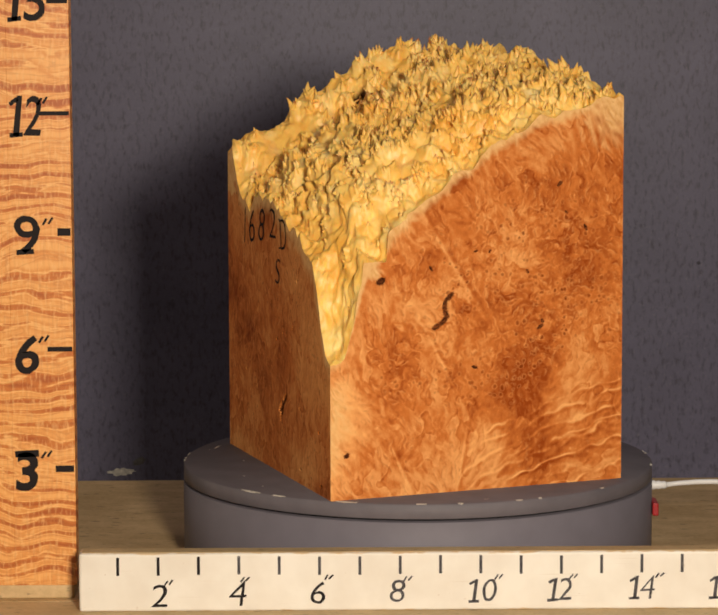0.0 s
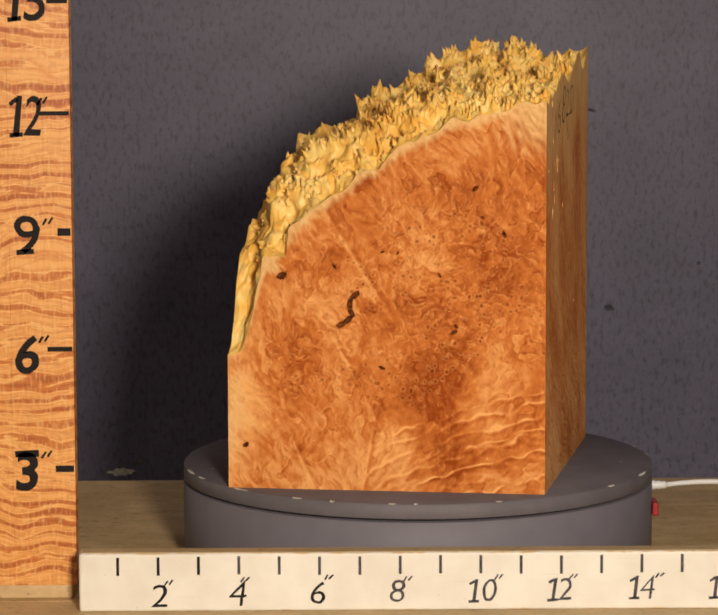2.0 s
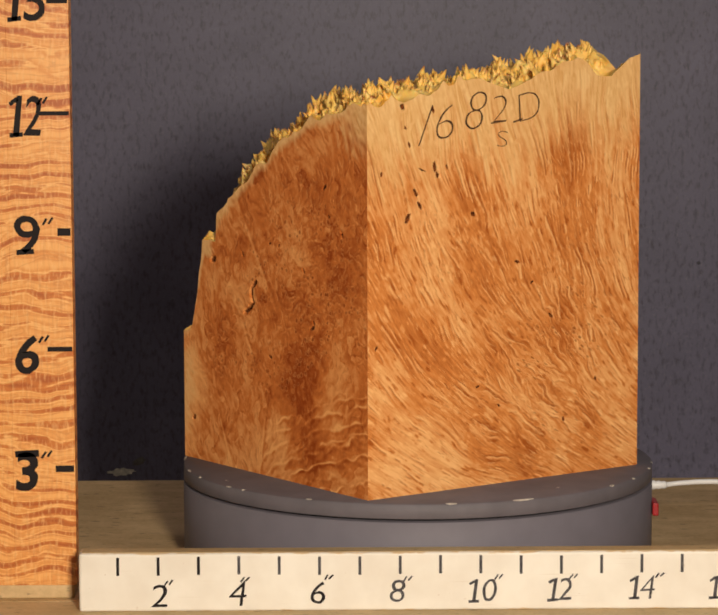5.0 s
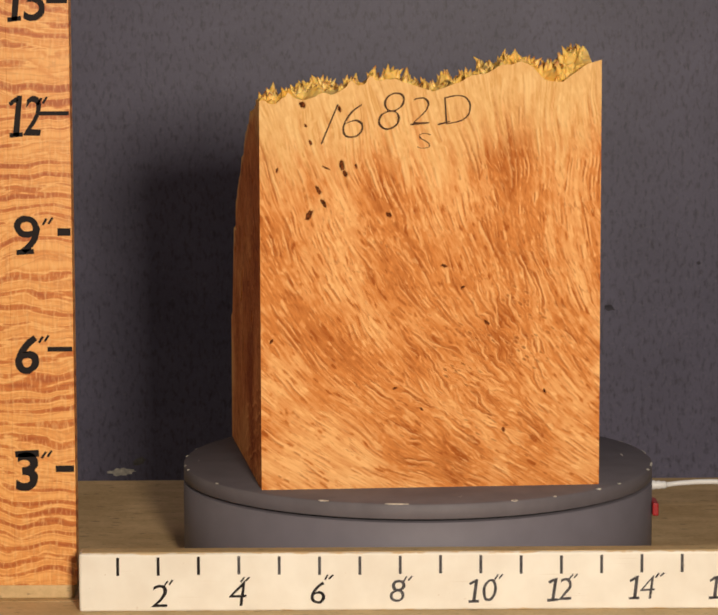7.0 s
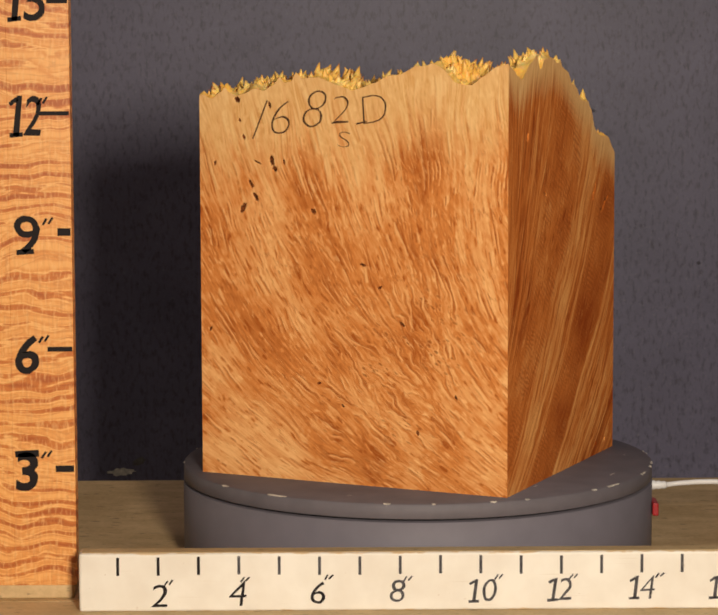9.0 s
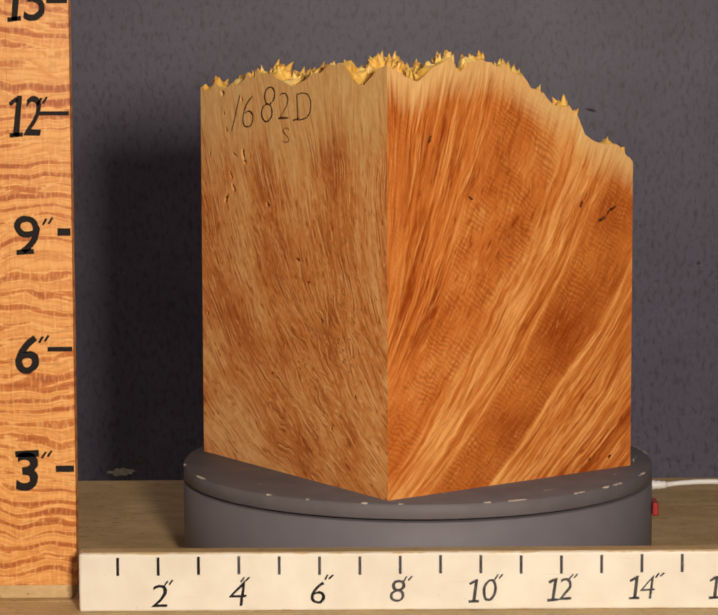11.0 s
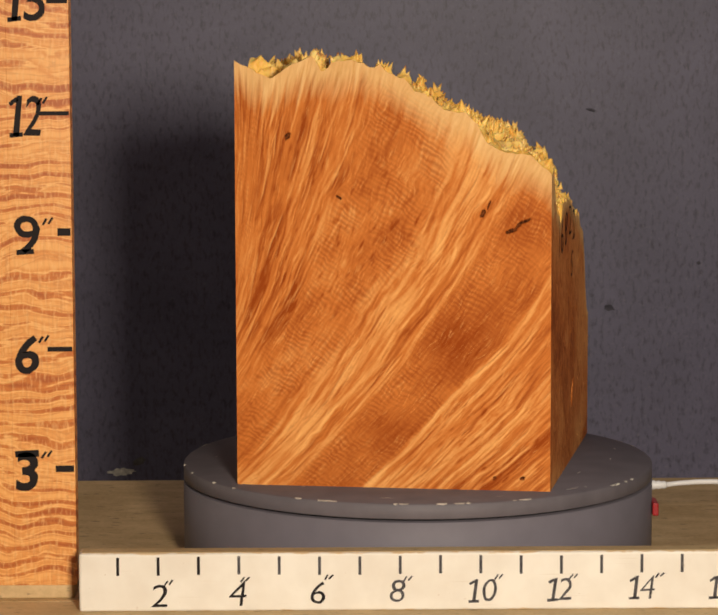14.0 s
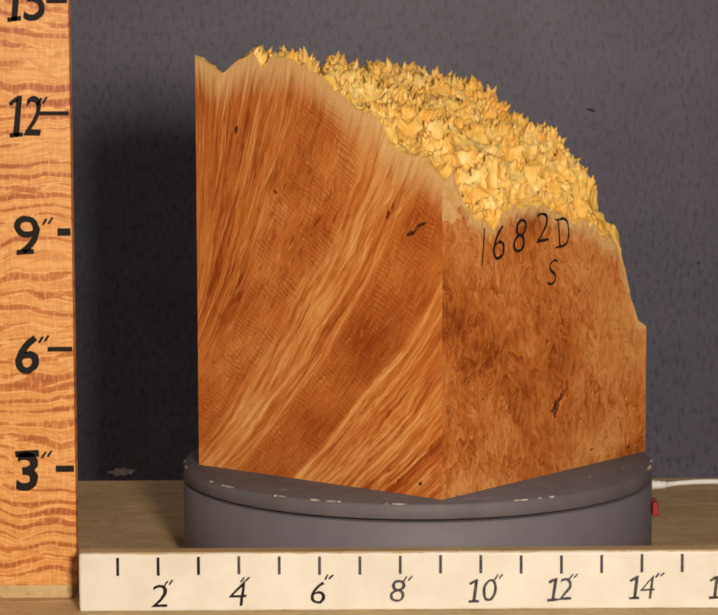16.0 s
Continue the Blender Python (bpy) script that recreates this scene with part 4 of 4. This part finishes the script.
        burl = np.interp(psi, (-0.21, -0.14, -0.12, -0.06, -0.048, -0.012, -0.006, 0.03, 0.040, 0.078, 0.083, 0.22), (0.35, 0.35, 0.1, 0.1, 0.9, 0.9, 0.15, 0.1, 1, 1, 0.1, 0.15))
        lively = (1 - 0.85 * burl) * np.clip(0.75 + 0.45 * cloudy(seed + 14, 0.030, shape), 0.15, 1.3)
        tone = tone + lively * (0.24 * np.tanh(1.5 * random_line(31, psi, 0.0045)) + 0.36 * np.tanh(1.8 * random_line(32, psi, 0.0020)) + 0.22 * random_line(33, psi + 0.0003 * wob2, 0.0009))
        tone = tone - 0.5 * hill(s, z, 0.022, 0.19, 0.014, 0.05, 5) - 0.45 * hill(s, z, 0.085, 0.145, 0.04, 0.012, 48) - 0.45 * hill(s, z, 0.03, 0.115, 0.012, 0.03, -25)
        tone = tone + 0.15 * burl * cloudy(seed + 15, 0.02, shape)
        reach, wide = (24, 50), (0.0005, 0.0015)
    else:
        angle = 96 + wob * 14 + wob2 * 12 + cloudy(9, 0.0028, shape) * 28
        burl = np.full(shape, 0.8)
        tone = -0.3 * hill(s, z, 0.05, 0.10, 0.05, 0.06) + 0.75 * hill(s, z, 0.205, 0.07, 0.05, 0.075) + 0.3 * hill(s, z, 0.10, 0.015, 0.10, 0.02) + 0.25 * hill(s, z, 0.13, 0.13, 0.05, 0.02) - 0.7 * hill(s, z, 0.215, 0.004, 0.02, 0.006)
        reach, wide = (8, 12), (0.0006, 0.0020)
    angle = np.radians(angle)
    streak = combed(cloudy(seed + 2, wide[0], shape), angle, reach[0])
    band = combed(cloudy(seed + 3, wide[1], shape), angle, reach[1])
    rows, cols = np.meshgrid(np.arange(shape[0], dtype=float), np.arange(shape[1], dtype=float), indexing="ij")
    mixed = streak + 0.6 * band
    nr, nc = np.cos(angle) * 1.1, -np.sin(angle) * 1.1
    # slope across the grain, later coloured as lit and shaded sides
    relief = sample(mixed, rows + nr, cols + nc) - sample(mixed, rows - nr, cols - nc)
    relief /= relief.std()
    quiet = (combed(cloudy(seed + 4, 0.0055, shape), angle, 60) * 1.2 if face == "D" else combed(cloudy(seed + 4, 0.005, shape), angle, 14) if face == "B" else cloudy(seed + 4, 0.0085, shape)) + 0.6 * cloudy(seed + 6, 0.003, shape) * (face != "D") + 1.3 * burl * (face != "D") - 0.2
    calm = 0.12 + 0.88 / (1 + np.exp(-quiet * 7))
    if face == "A":
        # pale curling lines low down, fanning from the foot to the far edge
        bow = 0.054 * np.sqrt(np.clip(s - 0.082, 0, None) / 0.12)
        psi = z - bow + 0.0012 * wob2
        zone = np.clip((s - 0.086) / 0.02, 0, 1) * np.clip((0.085 - z) / 0.02, 0, 1)
        for at, wide_, high in ((-0.044, 0.0007, 0.9), (-0.036, 0.0010, 0.6), (-0.027, 0.0008, 1.0), (-0.0165, 0.0013, 0.9), (-0.0135, 0.0006, 0.7), (-0.004, 0.0010, 0.9), (0.005, 0.0008, 0.6), (0.012, 0.0007, 0.6)):
            ripple = 0.6 + 0.5 * cloudy(int(at * 1e4) % 97 + 11, 0.009, shape)
            tone = tone + zone * ripple * high * (1.1 * np.exp(-((psi - at) / wide_) ** 2) - 0.5 * np.exp(-((psi - at + 0.0022) / (wide_ * 1.6)) ** 2))
        calm = calm * (1 - 0.6 * zone)
        # long seams running down from the natural edge
        for s0, z0, turn, run, wide_ in ((0.085, 0.150, -58, 0.040, 0.0012), (0.048, 0.020, -66, 0.026, 0.0010), (0.092, 0.020, 80, 0.026, 0.0010), (0.078, 0.085, -62, 0.022, 0.0010)):
            tone = tone + 0.6 * hill(s, z, s0, z0, run, wide_, turn) - 0.4 * hill(s, z, s0 + 0.002, z0 + 0.001, run, wide_ * 1.5, turn)
    if face in "AE":
        # overlapping folds: a pale lip along each, dark beside it
        fold = combed(cloudy(seed + 8, 0.0052, shape), angle, 16) + 0.12 * wob2
        patch = np.clip(0.55 + 0.5 * cloudy(seed + 9, 0.014, shape), 0, 1) * 1.0
        tone = tone + patch * (0.50 * np.exp(-((fold - 0.10) / 0.13) ** 2) - 0.45 * np.exp(-((fold + 0.22) / 0.22) ** 2) + 0.16 * np.tanh(2 * fold))
        fleck = cloudy(seed + 12, 0.0011, shape)
        tone = tone + 0.55 * np.clip(fleck - 2.2, 0, 1) - 0.6 * np.clip(-fleck - 2.5, 0, 1)
    if face == "D":
        calm = calm * (1 - 0.85 * burl)
        band = band * (1 - 0.7 * burl)
        fleck = combed(cloudy(seed + 12, 0.0016, shape), angle, 9)
        knot = np.clip(hill(s, z, 0.045, 0.150, 0.03, 0.06) + hill(s, z, 0.10, 0.175, 0.04, 0.03) + hill(s, z, 0.17, 0.03, 0.035, 0.03) + 0.25, 0, 1)
        tone = tone + knot * (0.45 * np.clip(fleck - 1.3, 0, 1.2) - 0.75 * np.clip(-fleck - 1.1, 0, 1.2))
    if face == "B":
        fleck = combed(cloudy(seed + 12, 0.0012, shape), angle, 7)
        low = np.clip((0.215 - z) / 0.04, 0.15, 1)
        tone = tone + low * (0.75 * np.clip(fleck - 1.6, 0, 1) - 1.1 * np.clip(-fleck - 1.45, 0, 1))
    tone = tone + (0.12 if face == "D" else 0.22) * cloudy(seed + 5, 0.030, shape) + 0.12 * np.tanh(3 * cloudy(seed + 7, 0.0065, shape)) * (1 - calm) * (face != "D")
    return dict(tone=0.5 + 0.5 * tone, band=0.5 + 0.22 * np.clip(band, -2.2, 2.2), streak=0.5 + 0.22 * np.clip(streak, -2.2, 2.2) * calm,
                relief=0.5 + 0.24 * np.clip(relief, -2.2, 2.2) * calm, burl=burl)


def cut_face(face, start, end, rim_z):
    """One sawn side as a grid from the foot up to the natural edge."""
    cols, rows = len(rim_z), 500
    k = np.linspace(0, 1, cols)
    a, b = np.array(start), np.array(end)
    length = np.linalg.norm(b - a)
    level = np.linspace(0, 1, rows)[:, None]
    s = np.broadcast_to(k[None, :] * length, (rows, cols))
    z = level * rim_z[None, :]
    inward = np.array((-(b - a)[1], (b - a)[0])) / length
    centre = (np.array(C1) + np.array(C3)) / 2
    inward *= np.sign(np.dot(inward, centre - a))
    pit, depth = np.zeros((rows, cols)), np.zeros((rows, cols))
    wobble = 0.35 * np.sin(s * 2900 + np.sin(z * 1700) * 2) * np.sin(z * 2300 + 1.3)
    for ps, pz, rl, rw, turn, deep in POCKETS[face]:
        c, q = math.cos(radians(turn)), math.sin(radians(turn))
        dx, dz = s - ps, z - pz
        g = np.hypot((c * dx + q * dz) / rl, (-q * dx + c * dz) / rw) * (1 + wobble * 0.6)
        pit = np.maximum(pit, np.clip((1.25 - g) / 0.6, 0, 1))
        depth = np.maximum(depth, deep * np.clip((1.15 - g) / 0.5, 0, 1))
    edge = np.minimum(np.minimum(k, 1 - k)[None, :] * length, np.minimum(z, rim_z[None, :] - z)) / 0.0015
    depth *= np.clip(edge, 0, 1)
    xy = a[None, None, :] + (b - a)[None, None, :] * k[None, :, None] + inward * depth[..., None]
    verts = np.concatenate([xy, z[..., None]], -1).reshape(-1, 3)
    below = eased(rim_z, 30)[None, :] - z
    reach = {"A": 0.011, "B": 0.095, "D": 0.036, "E": 0.018}[face]
    sap = np.clip(1 - below / reach, 0, 1)
    if face == "A":
        sap = np.maximum(sap, 0.9 * hill(s, z, 0.030, 0.146, 0.007, 0.006))
        sap = np.maximum(sap, np.clip(1.1 - below / 0.045, 0, 1) * np.clip((s - 0.16) / 0.04, 0, 1))
    if face == "A":
        sap = np.maximum(sap, 0.75 * hill(s, z, 0.0, 0.050, 0.016, 0.040))
    if face == "E":
        sap = np.maximum(sap, np.clip((0.0195 + 0.002 * np.sin(z * 600) - s) / 0.003, 0, 1) * np.clip((z - 0.178 - 0.0015 * np.sin(s * 500)) / 0.002, 0, 1))
    values = {key: sample(field, z / PIXEL, s / PIXEL) for key, field in figure(face, length).items()}
    across, length_ = grain(face, s, z)
    return verts, grid_faces(rows, cols), np.stack([across, length_], -1).reshape(-1, 2), dict(values, sap=sap, pit=pit)


def mesh_of(name, verts, faces, material, parent, smooth=True, label=""):
    me = bpy.data.meshes.new(name)
    me.from_pydata(np.asarray(verts).tolist(), [], np.asarray(faces).tolist())
    me.materials.append(material)
    if smooth:
        me.polygons.foreach_set("use_smooth", np.ones(len(me.polygons), dtype=bool))
    ob = new(name, me)
    ob.parent = parent
    return tagged(ob, label)


def burl_block():
    block = tagged(new("burl_block"), "sawn block of orange maple burl with a spiny yellow natural top", "wood block")
    u, v, pts, tip, cleft_shade, pit, mound = natural_surface()
    n = GRID
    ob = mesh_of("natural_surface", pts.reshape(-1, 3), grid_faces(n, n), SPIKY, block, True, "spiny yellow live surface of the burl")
    dress(ob.data, tip=tip * 0.6, cleft_shade=cleft_shade, pit=pit)
    spine_set(block, pts, mound)
    z = pts[..., 2]
    sides = (("A", C1, C2, z[:, 0], WOOD_A, "burl-eyed orange sawn face"), ("B", C2, C3, z[-1, :], WOOD_B, "streaked pale orange sawn face with a pencilled mark"),
             ("D", C3, C4, z[::-1, -1], WOOD_D, "curly orange sawn face with slanting bands"), ("E", C4, C1, z[0, ::-1], WOOD_E, "mottled brown sawn face with a pencilled mark"))
    for face, a, b, rim, mat_, label in sides:
        verts, faces, uv, values = cut_face(face, a, b, np.array(rim))
        side = mesh_of("sawn_face", verts, faces, mat_, block, True, label)
        dress(side.data, uv, **values)
    foot = bmesh.new()
    foot.faces.new([foot.verts.new((*c, 0.0002)) for c in (C1, C4, C3, C2)])
    part("foot", foot, WOOD_E, block)
    return block


def on_face(start, end):
    """The frame of a face: x along it, z up, -y out of it."""
    a, b = Vector((*start, 0)), Vector((*end, 0))
    return Matrix.Translation(a) @ Matrix.Rotation(math.atan2((b - a).y, (b - a).x), 4, "Z")


def inscriptions(block):
    pencil = [("1", 0.0455, 0.2394, 0.0011, 0.0256, 0, 0.42), ("6", 0.0615, 0.2412, 0.0135, 0.0220, 0, 0.22), ("8", 0.0856, 0.2475, 0.0140, 0.0250, -4, 0.22),
              ("2", 0.1049, 0.2473, 0.0125, 0.0180, 0, 0.12), ("D", 0.1288, 0.2489, 0.0175, 0.0175, 10, 0.10), ("-", 0.1195, 0.2395, 0.0080, 0.0010, 14, 0.0), ("S", 0.1067, 0.2280, 0.0085, 0.0100, -5, 0.05)]
    mark = part("inscription", glyphs(pencil, -0.031, 0.0004), BROWN_INK, block, "pencilled number and letters")
    mark.matrix_local = on_face(C2, C3)
    ink = [("1", 0.0422, 0.1600, 0.0013, 0.0245, 0, 0.10), ("6", 0.0592, 0.1614, 0.0125, 0.0225, 0, 0.12), ("8", 0.0814, 0.1640, 0.0125, 0.0225, -4, 0.15),
           ("2", 0.1065, 0.1675, 0.0145, 0.0200, 0, 0.05), ("D", 0.1300, 0.1625, 0.0125, 0.0200, 8, 0.02), ("-", 0.1232, 0.1527, 0.0060, 0.0012, 10, 0.0), ("-", 0.1222, 0.1712, 0.0050, 0.0012, -10, 0.0), ("S", 0.1175, 0.1363, 0.0090, 0.0170, 0, 0.18)]
    mark = part("inscription", glyphs(ink, -0.017, 0.0004), INK, block, "inked number and letters")
    mark.matrix_local = on_face(C4, C1)


room()
bench()
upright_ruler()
flat_ruler()
TABLE, DISC = turntable()
rim_chips(DISC)
switch_and_cable(TABLE)
BLOCK = burl_block()
inscriptions(BLOCK)


def motions():
    start, speed = 117.67, -14.926
    rows = [t / 2 for t in range(33)]
    walk(BLOCK, [(t, pose(0, 0, DISC_TOP, 0, 0, start + speed * t)) for t in rows])
    walk(DISC, [(t, pose(0, 0, 0, 0, 0, start + speed * t)) for t in rows])


motions()
